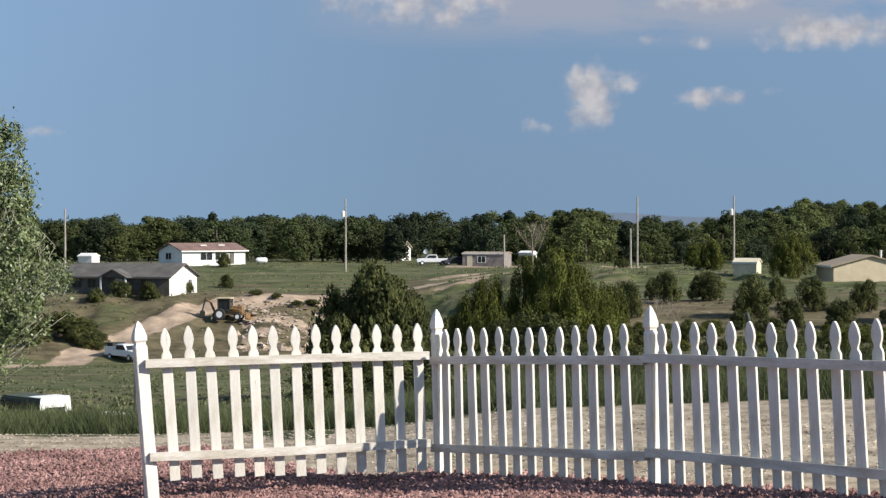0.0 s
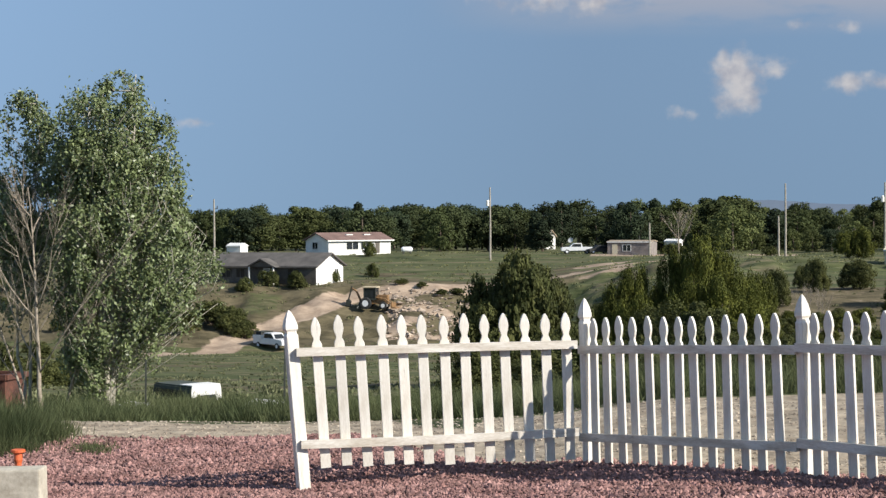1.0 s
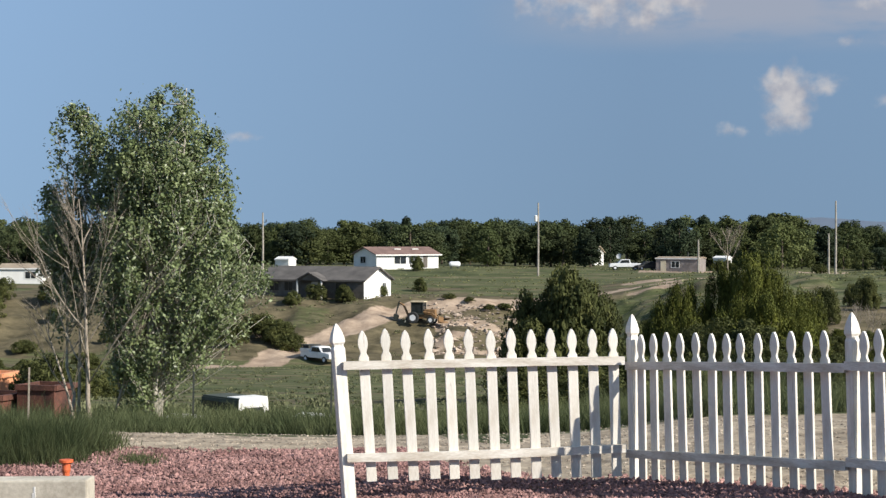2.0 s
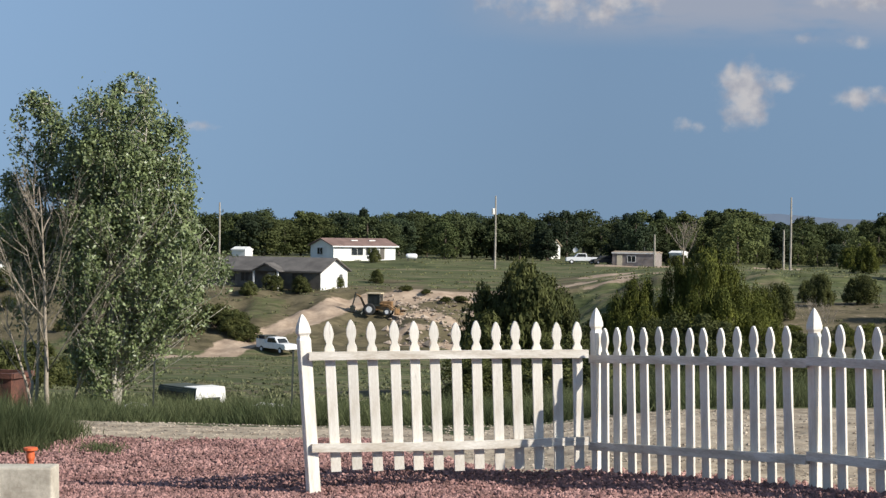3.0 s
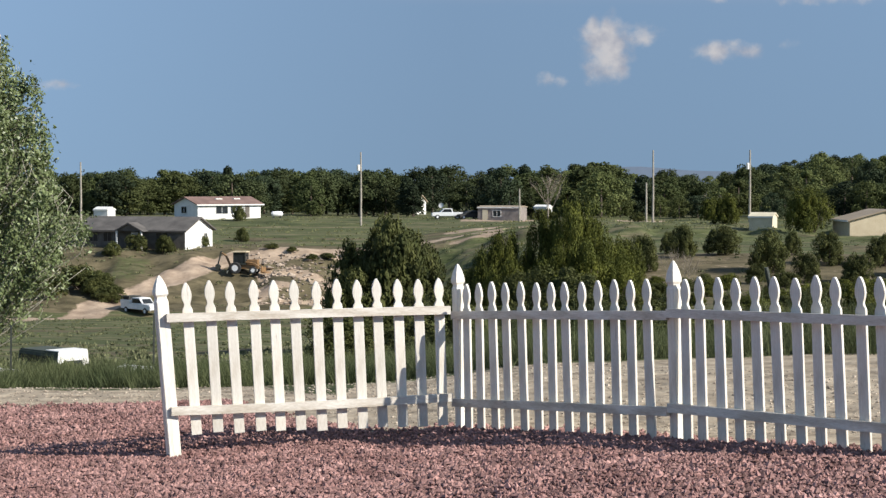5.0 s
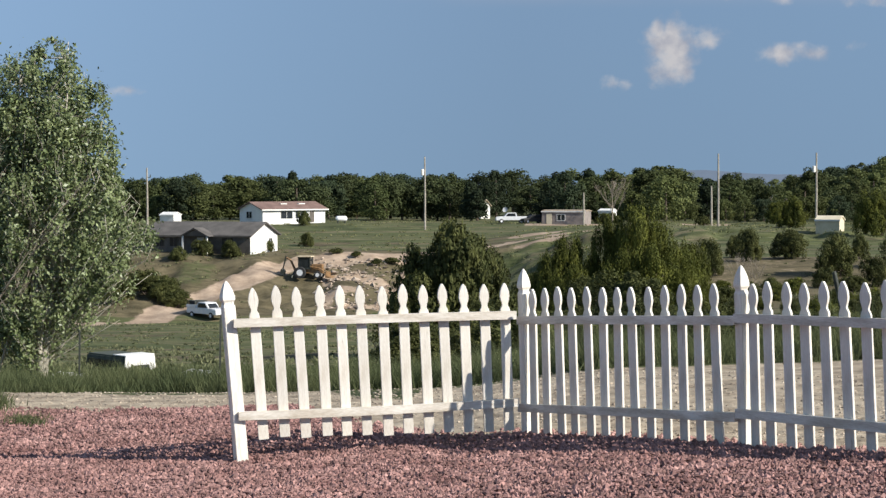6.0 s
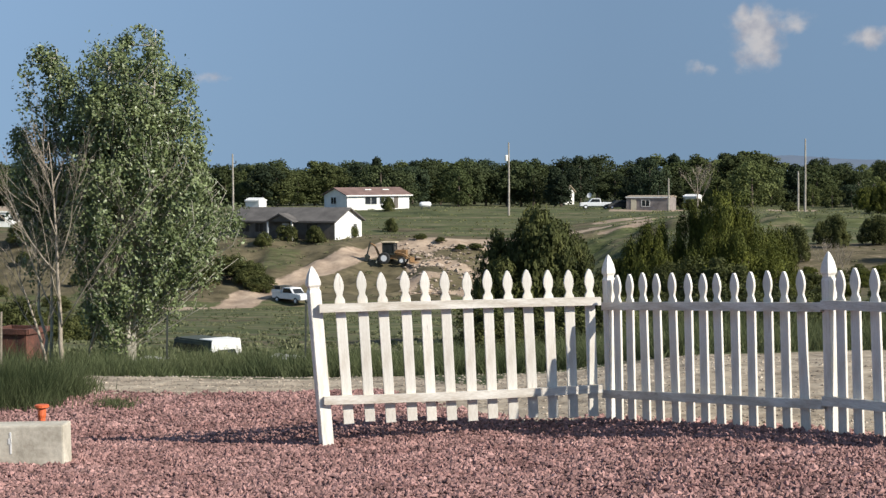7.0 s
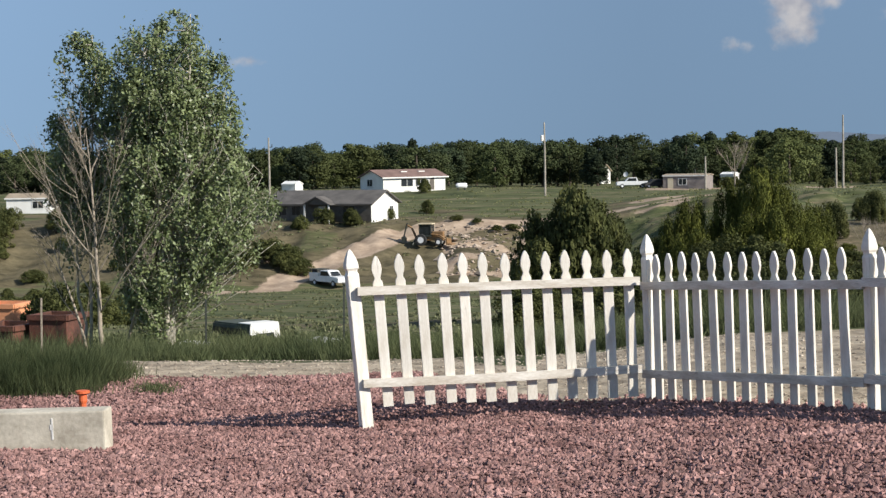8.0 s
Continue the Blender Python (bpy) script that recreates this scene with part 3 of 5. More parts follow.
# grey house with a white end
hx, hy = polar(-185, 224)
house, H = gabled("house", "single-storey grey house with dark shingle roof and white gable end", (hx, hy), -19, 15.8, 7.6, 2.35, 1.55, GREY_SIDING, DARK_ROOF, WHITE_SIDING)
for x, w in ((-5.6, 1.4), (-3.4, 1.2), (4.6, 1.6)):
    window(house, x, 1.1, w, 1.1, -3.8, mat=GREY_SIDING)
porch = part("porch_roof", prism([(-2.3, H - 0.15), (0, H + 1.0), (2.3, H - 0.15), (2.0, H - 0.15), (0, H + 0.8), (-2.0, H - 0.15)], 2.4, "y", -5.6), DARK_ROOF, house)
porch.location.x = 0.6
part("porch_gable", prism([(-1.3, H - 0.1), (1.3 + 1.2, H - 0.1), (0.6, H + 0.75)], 0.1, "y", -5.3), GREY_SIDING, house)
for x in (-1.2, 2.4):
    part("porch_post", boxes((x - 0.1, x + 0.1, -5.4, -5.2, 0, H)), WHITE_SIDING, house)
part("door", boxes((0.1, 1.1, -3.86, -3.8, 0.25, 2.3)), WHITE_SIDING, house)
window(house, 1.8, 0.9, 0.9, 1.2, 7.955, "end")

# white manufactured home with a reddish roof
hx, hy = polar(-142, 292)
home, H = gabled("manufactured_home", "white manufactured home with low reddish-brown shingle roof", (hx, hy), 42, 12.9, 7.2, 2.35, 1.15, WHITE_SIDING, RED_ROOF, hip=0.0)
for x, w in ((-1.6, 2.4), (1.2, 2.0)):
    window(home, x, 1.0, w, 1.25, -3.6)
part("door", boxes((3.2, 4.1, -3.66, -3.6, 0.3, 2.35)), GREY_SIDING, home)
window(home, 0.5, 1.1, 1.6, 1.1, -6.5, "end")
for x in (-1.5, 2.2):
    part("skylight", boxes((x, x + 1.3, -1.7, -1.1, H + 0.83, H + 0.98)), WHITE_SIDING, home)

# low cabin
TRAILER_BUSHES = []
hx, hy = polar(26, 288)
cabin, H = gabled("cabin", "low grey cabin with nearly flat tan roof", (hx, hy), -14, 7.4, 5.0, 2.3, 0.2, CABIN_SIDING, TAN_ROOF, over=0.12)
window(cabin, -0.4, 1.1, 1.3, 1.0, -2.5)
part("door", boxes((-2.9, -2.0, -2.56, -2.5, 0.25, 2.25)), CREAM, cabin)
part("stovepipe", tube(bmesh.new(), [(1.2, 0, H), (1.2, 0, H + 1.1)], [0.1, 0.1], 8), STEEL, cabin)
hx, hy = polar(50, 296)
gabled("trailer", "small white trailer home behind junipers", (hx, hy), -25, 2.4, 2.4, 2.2, 0.3, WHITE_SIDING, WHITE_SIDING, over=0.1)
for q in (48, 53):
    TRAILER_BUSHES.append((q, 290, 1.6, 1.35))

# tan shed and tan house
hx, hy = polar(179.5, 216)
shed, H = gabled("shed", "small tan wooden shed with a gable roof", (hx, hy), -25, 3.0, 2.4, 2.3, 0.45, CREAM, CREAM, over=0.12)
hx, hy = polar(247, 203)
tan, H = gabled("house", "tan stucco house with a low tan gable roof", (hx, hy), -86, 7, 9.0, 2.4, 1.2, TAN_SIDING, TAN_ROOF, over=0.3)
part("flue", tube(bmesh.new(), [(2.5, 1.5, H + 0.7), (2.5, 1.5, H + 1.9)], [0.13, 0.13], 8), WHITE_SIDING, tan)

# white buildings at the left end of the valley
hx, hy = polar(-209, 278)
gabled("outbuilding", "small white outbuilding behind the grey house", (hx, hy), -20, 2.6, 2.4, 2.3, 0.4, WHITE_SIDING, WHITE_SIDING, over=0.1)
hx, hy = polar(-371, 245)
far_home, H = gabled("manufactured_home", "pale manufactured home half hidden by trees", (hx, hy), 4, 6.5, 4.5, 2.3, 0.6, WHITE_SIDING, TAN_ROOF, over=0.2)
window(far_home, 1.5, 1.1, 1.6, 1.0, -2.25)


# ---- utility poles ----
def utility_pole(q, d, top, tank, arm):
    x, y = polar(q, d)
    z = ground_z(x, y)
    ob = thing("utility_pole", "tall wooden utility pole standing in grass" if not tank else "tall wooden utility pole with a pale transformer can", "utility pole", (x, y, z - 0.4), 0, "poles along the valley")
    hgt = top - z + 0.4
    part("pole", tube(bmesh.new(), [(0, 0, 0), (0.03, 0, hgt * 0.5), (0, 0, hgt)], [0.19, 0.16, 0.12], 8), POLE_WOOD, ob)
    if tank:
        part("transformer", tube(bmesh.new(), [(-0.38, -0.1, hgt - 3.0), (-0.38, -0.1, hgt - 2.95), (-0.38, -0.1, hgt - 2.1), (-0.38, -0.1, hgt - 2.0)], [0.2, 0.26, 0.26, 0.18], 10), WHITE_SIDING, ob)
    if arm:
        part("bracket", boxes((0.05, 0.6, -0.05, 0.05, hgt - 1.6, hgt - 1.5)), STEEL, ob)
        part("insulator", tube(bmesh.new(), [(0.55, 0, hgt - 1.5), (0.55, 0, hgt - 1.1)], [0.09, 0.07], 8), STEEL, ob)
    return ob


utility_pole(-223, 270, 5.4, False, True)
utility_pole(-57.5, 270, 7.0, True, False)
utility_pole(114.6, 270, 7.3, False, False)
utility_pole(171.5, 262, 7.2, True, False)
utility_pole(110.6, 262, 2.2, False, False)
utility_pole(36, 276, 1.2, False, False)


# ---- vehicles ----
def wheel(parent, x, y, r, w=0.22):
    t = part("wheel", tube(bmesh.new(), [(x, y - w / 2, r), (x, y - w / 2 + 0.03, r), (x, y + w / 2 - 0.03, r), (x, y + w / 2, r)], [r * 0.9, r, r, r * 0.9], 16), RUBBER, parent)
    part("rim", tube(bmesh.new(), [(x, y - w / 2 - 0.01, r), (x, y + w / 2 + 0.01, r)], [r * 0.55, r * 0.55], 12), CAR_WHITE, t)


def pickup(at, turn, label, rack):
    x, y = at
    ob = thing("pickup_truck", label, "truck", (x, y, ground_z(x, y) - 0.03), turn, "parked trucks")
    body = prism([(-2.7, 0.55), (2.7, 0.5), (2.72, 0.95), (2.55, 1.1), (1.35, 1.18), (-2.7, 1.15)], 1.8, "y", -0.9)
    bmesh.ops.bevel(body, geom=list(body.edges), offset=0.05, segments=2, affect="EDGES")
    part("body", body, CAR_WHITE, ob)
    cab = prism([(1.3, 1.15), (0.65, 1.8), (-0.75, 1.82), (-0.95, 1.15)], 1.6, "y", -0.8)
    bmesh.ops.bevel(cab, geom=list(cab.edges), offset=0.05, segments=2, affect="EDGES")
    part("cab", cab, CAR_WHITE, ob)
    for s in (-1, 1):
        part("side_window", prism([(1.02, 1.22), (0.6, 1.7), (-0.6, 1.72), (-0.72, 1.22)], 0.02, "y", s * 0.81 - 0.01), GLASS, ob)
    part("windscreen", prism([(-0.68, 0), (0.68, 0), (0.58, 0.66), (-0.58, 0.66)], 0.02, "x"), GLASS, ob).matrix_basis = pose(1.27, 0, 1.2, 0, -45, 0)
    for wx in (-1.7, 1.75):
        for s in (-1, 1):
            wheel(ob, wx, s * 0.82, 0.38)
    if rack:
        for s in (-1, 1):
            part("tool_box", boxes((-2.68, -1.0, min(s * 0.5, s * 0.93), max(s * 0.5, s * 0.93), 1.154, 1.52), bevel=0.03), CAR_WHITE, ob, "white side tool box")
        part("rack", boxes((-2.6, -1.15, -0.85, 0.85, 1.86, 1.93), (-2.6, -2.5, -0.85, -0.75, 1.52, 1.86), (-1.25, -1.15, -0.85, -0.75, 1.52, 1.86), (-2.6, -2.5, 0.75, 0.85, 1.52, 1.86), (-1.25, -1.15, 0.75, 0.85, 1.52, 1.86)), STEEL, ob, "dark steel rack")
        part("load", boxes((-2.48, -1.27, -0.7, 0.7, 1.2, 1.84), bevel=0.06), RUBBER, ob, "dark load under the rack")
    return ob


pickup(polar(-187.5, 190), -42, "white utility pickup truck with tool boxes parked by a dirt road", True)
pickup(polar(-6.5, 291), 186, "white pickup truck parked beside a low cabin", False)


def hatchback(at, turn, label):
    x, y = at
    ob = thing("car", label, "car", (x, y, ground_z(x, y) - 0.03), turn)
    body = prism([(-2.0, 0.3), (2.0, 0.3), (2.05, 0.75), (1.2, 0.92), (-2.0, 0.95)], 1.7, "y", -0.85)
    bmesh.ops.bevel(body, geom=list(body.edges), offset=0.06, segments=2, affect="EDGES")
    part("body", body, RUBBER, ob, "dark painted body")
    cabin_ = prism([(1.1, 0.92), (0.4, 1.45), (-1.3, 1.48), (-1.9, 0.95)], 1.5, "y", -0.75)
    bmesh.ops.bevel(cabin_, geom=list(cabin_.edges), offset=0.06, segments=2, affect="EDGES")
    part("cabin", cabin_, RUBBER, ob)
    for s in (-1, 1):
        part("side_window", prism([(0.85, 0.98), (0.35, 1.36), (-1.2, 1.38), (-1.55, 1.0)], 0.02, "y", s * 0.76 - 0.01), GLASS, ob)
        wheel(ob, -1.3, s * 0.78, 0.32)
        wheel(ob, 1.3, s * 0.78, 0.32)


hatchback(polar(6.5, 289), 200, "dark hatchback car parked beside the low cabin")


x, y = polar(-107, 286)
tank = thing("propane_tank", "white propane tank standing in grass beside the home", "tank", (x, y, ground_z(x, y)), 20)
part("vessel", tube(bmesh.new(), [(-1.0, 0, 0.65), (-0.9, 0, 0.65), (-0.7, 0, 0.65), (0.7, 0, 0.65), (0.9, 0, 0.65), (1.0, 0, 0.65)], [0.12, 0.36, 0.46, 0.46, 0.36, 0.12], 14), CAR_WHITE, tank, smooth=True)
for s in (-0.6, 0.6):
    part("foot", boxes((s - 0.08, s + 0.08, -0.3, 0.3, -0.1, 0.32)), STEEL, tank)
x, y = polar(-10, 316)
dish = thing("satellite_dish", "white satellite dish on a short pole", "satellite dish", (x, y, ground_z(x, y)), -25)
part("mast", tube(bmesh.new(), [(0, 0, -0.1), (0, 0, 1.7)], [0.06, 0.06], 8), STEEL, dish)
part("reflector", tube(bmesh.new(), [(0, -0.1, 2.0), (0, 0.05, 1.95), (0, 0.12, 1.93)], [0.5, 0.32, 0.06], 16), CAR_WHITE, dish, smooth=True)


def backhoe(at, turn):
    x, y = at
    ob = thing("backhoe_loader", "yellow backhoe loader with dark cab working on bare soil", "excavator", (x, y, ground_z(x, y) - 0.05), turn)
    part("chassis", boxes((-1.6, 1.9, -0.45, 0.45, 0.6, 1.15), bevel=0.06), YELLOW, ob)
    part("bonnet", boxes((0.5, 1.9, -0.42, 0.42, 1.15, 1.75), bevel=0.1), YELLOW, ob)
    cab = part("cab", boxes((-1.1, -1.0, -0.75, -0.65, 1.15, 2.6), (-1.1, -1.0, 0.65, 0.75, 1.15, 2.6), (0.35, 0.45, -0.75, -0.65, 1.15, 2.6), (0.35, 0.45, 0.65, 0.75, 1.15, 2.6), (-1.1, 0.45, -0.75, 0.75, 1.1, 1.3)), STEEL, ob)
    part("cab_roof", boxes((-1.25, 0.6, -0.85, 0.85, 2.6, 2.75), bevel=0.05), TAN_SIDING, cab)
    part("cab_glass", boxes((-1.04, 0.39, -0.69, 0.69, 1.31, 2.59)), GLASS, cab)
    for s in (-1, 1):
        wheel(ob, -0.8, s * 0.85, 0.72, 0.42)
        wheel(ob, 1.4, s * 0.8, 0.45, 0.3)
        part("loader_arm", tube(bmesh.new(), [(0.4, s * 0.62, 1.45), (1.6, s * 0.62, 1.25), (2.5, s * 0.62, 0.55)], [0.1, 0.1, 0.08], 6), YELLOW, ob)
    part("loader_bucket", prism([(2.4, 0.1), (3.2, 0.1), (3.1, 0.2), (2.6, 0.3), (2.55, 0.85), (2.4, 0.8)], 2.1, "y", -1.05), YELLOW, ob)
    boom = part("boom", tube(bmesh.new(), [(-1.6, 0, 0.9), (-2.2, 0, 2.2), (-2.9, 0, 2.6)], [0.17, 0.15, 0.1], 6), YELLOW, ob)
    part("dipper", tube(bmesh.new(), [(-2.75, 0, 2.75), (-3.2, 0, 1.2)], [0.13, 0.09], 6), STEEL, boom)
    part("digger_bucket", prism([(-3.5, 0.5), (-3.05, 0.35), (-2.9, 0.9), (-3.2, 1.2), (-3.45, 1.05)], 0.6, "y", -0.3), STEEL, boom)
    for s in (-1, 1):
        part("stabiliser", tube(bmesh.new(), [(-1.6, s * 0.4, 0.9), (-1.8, s * 1.2, 0.1)], [0.1, 0.1], 6), STEEL, ob)


backhoe(polar(-127, 207), -8)


# ---- trees and bushes ----
def branch_path(rng, start, aim, length, droop=0.0, wob=0.08, n=5):
    p, d, pts = Vector(start), Vector(aim).normalized(), [Vector(start)]
    for i in range(n):
        d = (d + Vector((rng.uniform(-1, 1), rng.uniform(-1, 1), rng.uniform(-0.6, 0.6))) * wob + Vector((0, 0, droop / n))).normalized()
        p = p + d * (length / n)
        pts.append(p.copy())
    return pts


def cottonwood(at, z, label, height, left, right, leaders, leaves, seed, low, girth=0.042):
    """Upright leaders with rising side branches; leaves sit along the twigs within an uneven envelope (left and right reach by height)."""
    rng, nr = random.Random(seed), np.random.default_rng(seed)
    ob = thing("cottonwood_tree", label, "tree", (*at, z))
    wood, spots = bmesh.new(), []
    hs = [q[0] for q in left]

    def reach(a, hgt):
        f = hgt / height
        l_, r_ = np.interp(f, hs, [q[1] for q in left]), np.interp(f, hs, [q[1] for q in right])
        c = math.cos(a)
        return (r_ if c > 0 else l_) * abs(c) + 0.5 * (l_ + r_) * (1 - abs(c))

    def inside(p, ceil_):
        far = max(0.9 * reach(math.atan2(p.y, p.x), min(p.z, height)), 0.08)
        k = min(1.0, far / max(math.hypot(p.x, p.y), 1e-6))
        p.x, p.y, p.z = p.x * k, p.y * k, min(p.z, ceil_ + 0.04 * (p.z - ceil_))

    for i in range(leaders):
        a = math.tau * (i + 0.15) / leaders + rng.uniform(-0.3, 0.3)
        top = height * (rng.uniform(0.70, 0.93) if i else 0.98)
        out_ = 0.45 * reach(a, top * 0.75)
        pts = [Vector((0.06 * math.cos(a), 0.06 * math.sin(a), -0.15))]
        for k in range(1, 9):
            f = k / 8
            pts.append(Vector((math.cos(a) * out_ * f ** 0.8, math.sin(a) * out_ * f ** 0.8, top * f)) + Vector((rng.uniform(-1, 1), rng.uniform(-1, 1), 0)) * 0.06)
        tube(wood, pts, [girth * (1 - k / 8.6) + 0.004 for k in range(9)], 7)
        for k in range(34):
            f = low + (0.97 - low) * (k + rng.random()) / 34
            j = min(int(f * 8), 7)
            root = pts[j].lerp(pts[j + 1], f * 8 - j)
            b_ = rng.uniform(0, math.tau)
            far_ = reach(b_, min(root.z + 0.25, height * 0.95)) * rng.uniform(0.6, 1.1)
            tip = Vector((math.cos(b_) * far_, math.sin(b_) * far_, 0)) - Vector((root.x, root.y, 0))
            ln = max(tip.length, 0.18)
            aim = Vector((tip.x, tip.y, ln * rng.uniform(0.35, 1.0)))
            bp = branch_path(rng, root, aim, aim.length * (0.97 if root.z < 0.75 * height else 0.85), 0.1)
            crest = top + rng.uniform(-0.25, 0.12)
            for p in bp:
                inside(p, crest)
            tube(wood, bp, [0.012 - 0.0018 * q for q in range(6)], 4)
            for p in bp[1:]:
                spots.append((p, 0.10 + 0.10 * rng.random()))
            for q in range(3):
                tw = branch_path(rng, bp[rng.randint(2, 4)], aim + Vector((rng.uniform(-1, 1), rng.uniform(-1, 1), rng.uniform(0.2, 1.4))) * ln, 0.27, 0.2, 0.15, 3)
                for p in tw:
                    inside(p, crest + 0.08)
                tube(wood, tw, [0.005, 0.004, 0.003, 0.002], 3)
                spots += [(p, 0.09) for p in tw[1:]]
        spots += [(p, 0.12) for p in pts[5:]]
    part("trunk", solid(wood), BARK, ob, smooth=True)
    share = np.exp(nr.normal(size=len(spots)) * 1.25) * np.array([min(1.0, 0.55 + 1.1 * p.z / height) for p, _ in spots])
    pick = nr.choice(len(spots), leaves, p=share / share.sum())
    c = np.array([tuple(s[0]) for s in spots])[pick]
    r = np.array([s[1] for s in spots])[pick]
    k = nr.normal(size=(leaves, 3))
    pos = c + k * r[:, None] * np.array((0.52, 0.52, 0.85))
    bound = np.array([reach(math.atan2(p[1], p[0]), p[2]) for p in pos])
    uneven = np.array([1.0 + 0.26 * noise.noise(Vector(p) * 1.6) + 0.12 * noise.noise(Vector(p) * 5.0) for p in pos])
    keep = (pos[:, 2] > 0.05) & (pos[:, 2] < height) & (np.hypot(pos[:, 0], pos[:, 1]) < bound * uneven * 1.12 + 0.05)
    pos, k = pos[keep], k[keep]
    axis = np.stack([pos[:, 0], pos[:, 1], np.full(len(pos), 0.5)], 1)
    part("crown", leaf_mesh("crown", pos, 0.034, COTTONWOOD, nr, lift=-0.4, long=1.75, outs=k * 0.5 + axis, loose=0.8), None, ob)
    return ob


x, y = polar(-290, 25)
E_ = (0.0, 0.06, 0.14, 0.28, 0.40, 0.52, 0.60, 0.70, 0.82, 0.92, 0.97, 1.02)
cottonwood((x, y), ground_z(x, y) - 0.02, "green cottonwood tree with pale trunks and fluttering leaves", 5.2,
           list(zip(E_, (0.4, 0.55, 0.7, 0.78, 0.84, 0.9, 0.94, 0.98, 1.03, 1.0, 0.85, 0.3))),
           list(zip(E_, (0.8, 1.5, 1.95, 2.05, 1.95, 1.65, 1.2, 1.2, 1.1, 0.95, 0.72, 0.3))), 12, 88000, 3, 0.05)
x, y = polar(-341, 25.3)
cottonwood((x, y), ground_z(x, y) - 0.02, "slender cottonwood tree with bare grey lower limbs", 4.98,
           list(zip(E_, (0.1, 0.3, 0.4, 0.5, 0.52, 0.58, 0.62, 0.55, 0.48, 0.34, 0.24, 0.05))),
           list(zip(E_, (0.1, 0.3, 0.4, 0.5, 0.55, 0.6, 0.62, 0.6, 0.52, 0.36, 0.24, 0.05))), 2, 13500, 8, 0.36, 0.024)


def bare_tree(at, hgt, seed, label, limbs=13, lean=-0.10, girth=0.038):
    """A crooked trunk with long rising limbs that fork into fine twigs."""
    rng = random.Random(seed)
    ob = thing("dead_tree", label, "tree", (*at, ground_z(*at) - 0.05))
    trunk = branch_path(rng, (0, 0, 0), (lean, 0, 1), hgt, 0.0, 0.07, 8)
    part("trunk", solid(tube(bmesh.new(), trunk, [girth * (1 - 0.108 * k) for k in range(9)], 7)), DEADWOOD, ob, smooth=True)

    def fork(bm, root, a, rise, length, thick, depth):
        bp = branch_path(rng, root, (math.cos(a), math.sin(a), rise), length, 0.35, 0.17)
        tube(bm, bp, [thick * (1 - 0.16 * q) for q in range(6)], 5 if depth == 0 else 4 if depth == 1 else 3)
        if depth < 2:
            for q in range(8 if depth == 0 else 5):
                j = rng.uniform(1.0, 4.8)
                k = int(j)
                fork(bm, bp[k].lerp(bp[k + 1], j - k), a + rng.uniform(-1.3, 1.3), rise * rng.uniform(0.6, 1.3), length * rng.uniform(0.28, 0.55), thick * 0.45, depth + 1)
        return bm

    for k in range(limbs):
        f = 0.16 + 0.74 * (k + rng.uniform(0, 0.6)) / limbs
        j = min(int(f * 8), 7)
        limb = fork(bmesh.new(), trunk[j].lerp(trunk[j + 1], f * 8 - j), 2.4 * k + rng.uniform(-0.4, 0.4), rng.uniform(0.9, 2.0), hgt * (1.08 - f) * rng.uniform(0.6, 0.95), girth * 0.34, 0)
        part("limb", solid(limb), DEADWOOD, ob, smooth=True)


x, y = polar(-331, 24)
bare_tree((x, y), 3.35, 5, "leafless grey tree with thin bare twigs")
x, y = polar(-340, 24.4)
bare_tree((x, y), 2.0, 25, "leafless grey tree with a thin crooked trunk", 8, -0.25, 0.026)
x, y = polar(-317, 24.6)
bare_tree((x, y), 1.9, 9, "low leafless grey sapling among grass", 9, 0.25, 0.024)


def shrub_meshes(count, radius, hgt, tufts, per, leaf, mat, seed, lift, spire=0.0):
    """A crown mesh of tufts whose heads stand on an uneven dome, and a trunk mesh beneath it."""
    nr = np.random.default_rng(seed)
    made = []
    for v in range(count):
        lobes = [(nr.uniform(-0.5, 0.5) * radius, nr.uniform(-0.5, 0.5) * radius, nr.uniform(0.5, 0.85) * radius, nr.uniform(0.62, 1.0) * hgt) for _ in range(6)]
        pos, heads, outs = [], [], []
        for t in range(tufts):
            lx, ly, lr, lh = lobes[nr.integers(0, 6)]
            a, f = nr.uniform(0, math.tau), nr.uniform(0, 1) ** 0.8
            rr = lr * math.sqrt(max(0.02, 1 - f ** 2.2)) * nr.uniform(0.65, 1.08)
            c = np.array((lx + math.cos(a) * rr, ly + math.sin(a) * rr, 0.06 * hgt + lh * 0.92 * f))
            hd = np.array((math.cos(a) * 0.5, math.sin(a) * 0.5, 0.5 + spire))
            s = radius * nr.uniform(0.09, 0.24)
            k = nr.normal(size=(per, 3))
            k *= ((0.72 + 0.38 * nr.random(per)) / np.linalg.norm(k, axis=1))[:, None]
            pos.append(c + k * s * np.array((1.05, 1.05, 1.0 + 1.3 * spire)))
            heads.append(np.tile(hd, (per, 1)) + k * 0.5)
            outs.append(k * 1.3 + np.array((math.cos(a), math.sin(a), 0.4)) * 0.5)
        crown = leaf_mesh("crown", np.concatenate(pos), leaf, mat, nr, lift=lift, long=1.8, heads=np.concatenate(heads), outs=np.concatenate(outs), loose=0.45)
        rg, limbs = random.Random(seed + v), []
        for i in range(4):
            a = rg.uniform(0, math.tau)
            bp = branch_path(rg, (0, 0, -0.1 * hgt), (math.cos(a) * 0.6, math.sin(a) * 0.6, 1), hgt * rg.uniform(0.6, 0.85), 0, 0.1, 4)
            limbs.append(mesh_of("limb", solid(tube(bmesh.new(), bp, [radius * 0.05 * (1 - 0.2 * q) for q in range(5)], 5)), DARK_BARK))
        made.append((crown, *limbs))
    return made


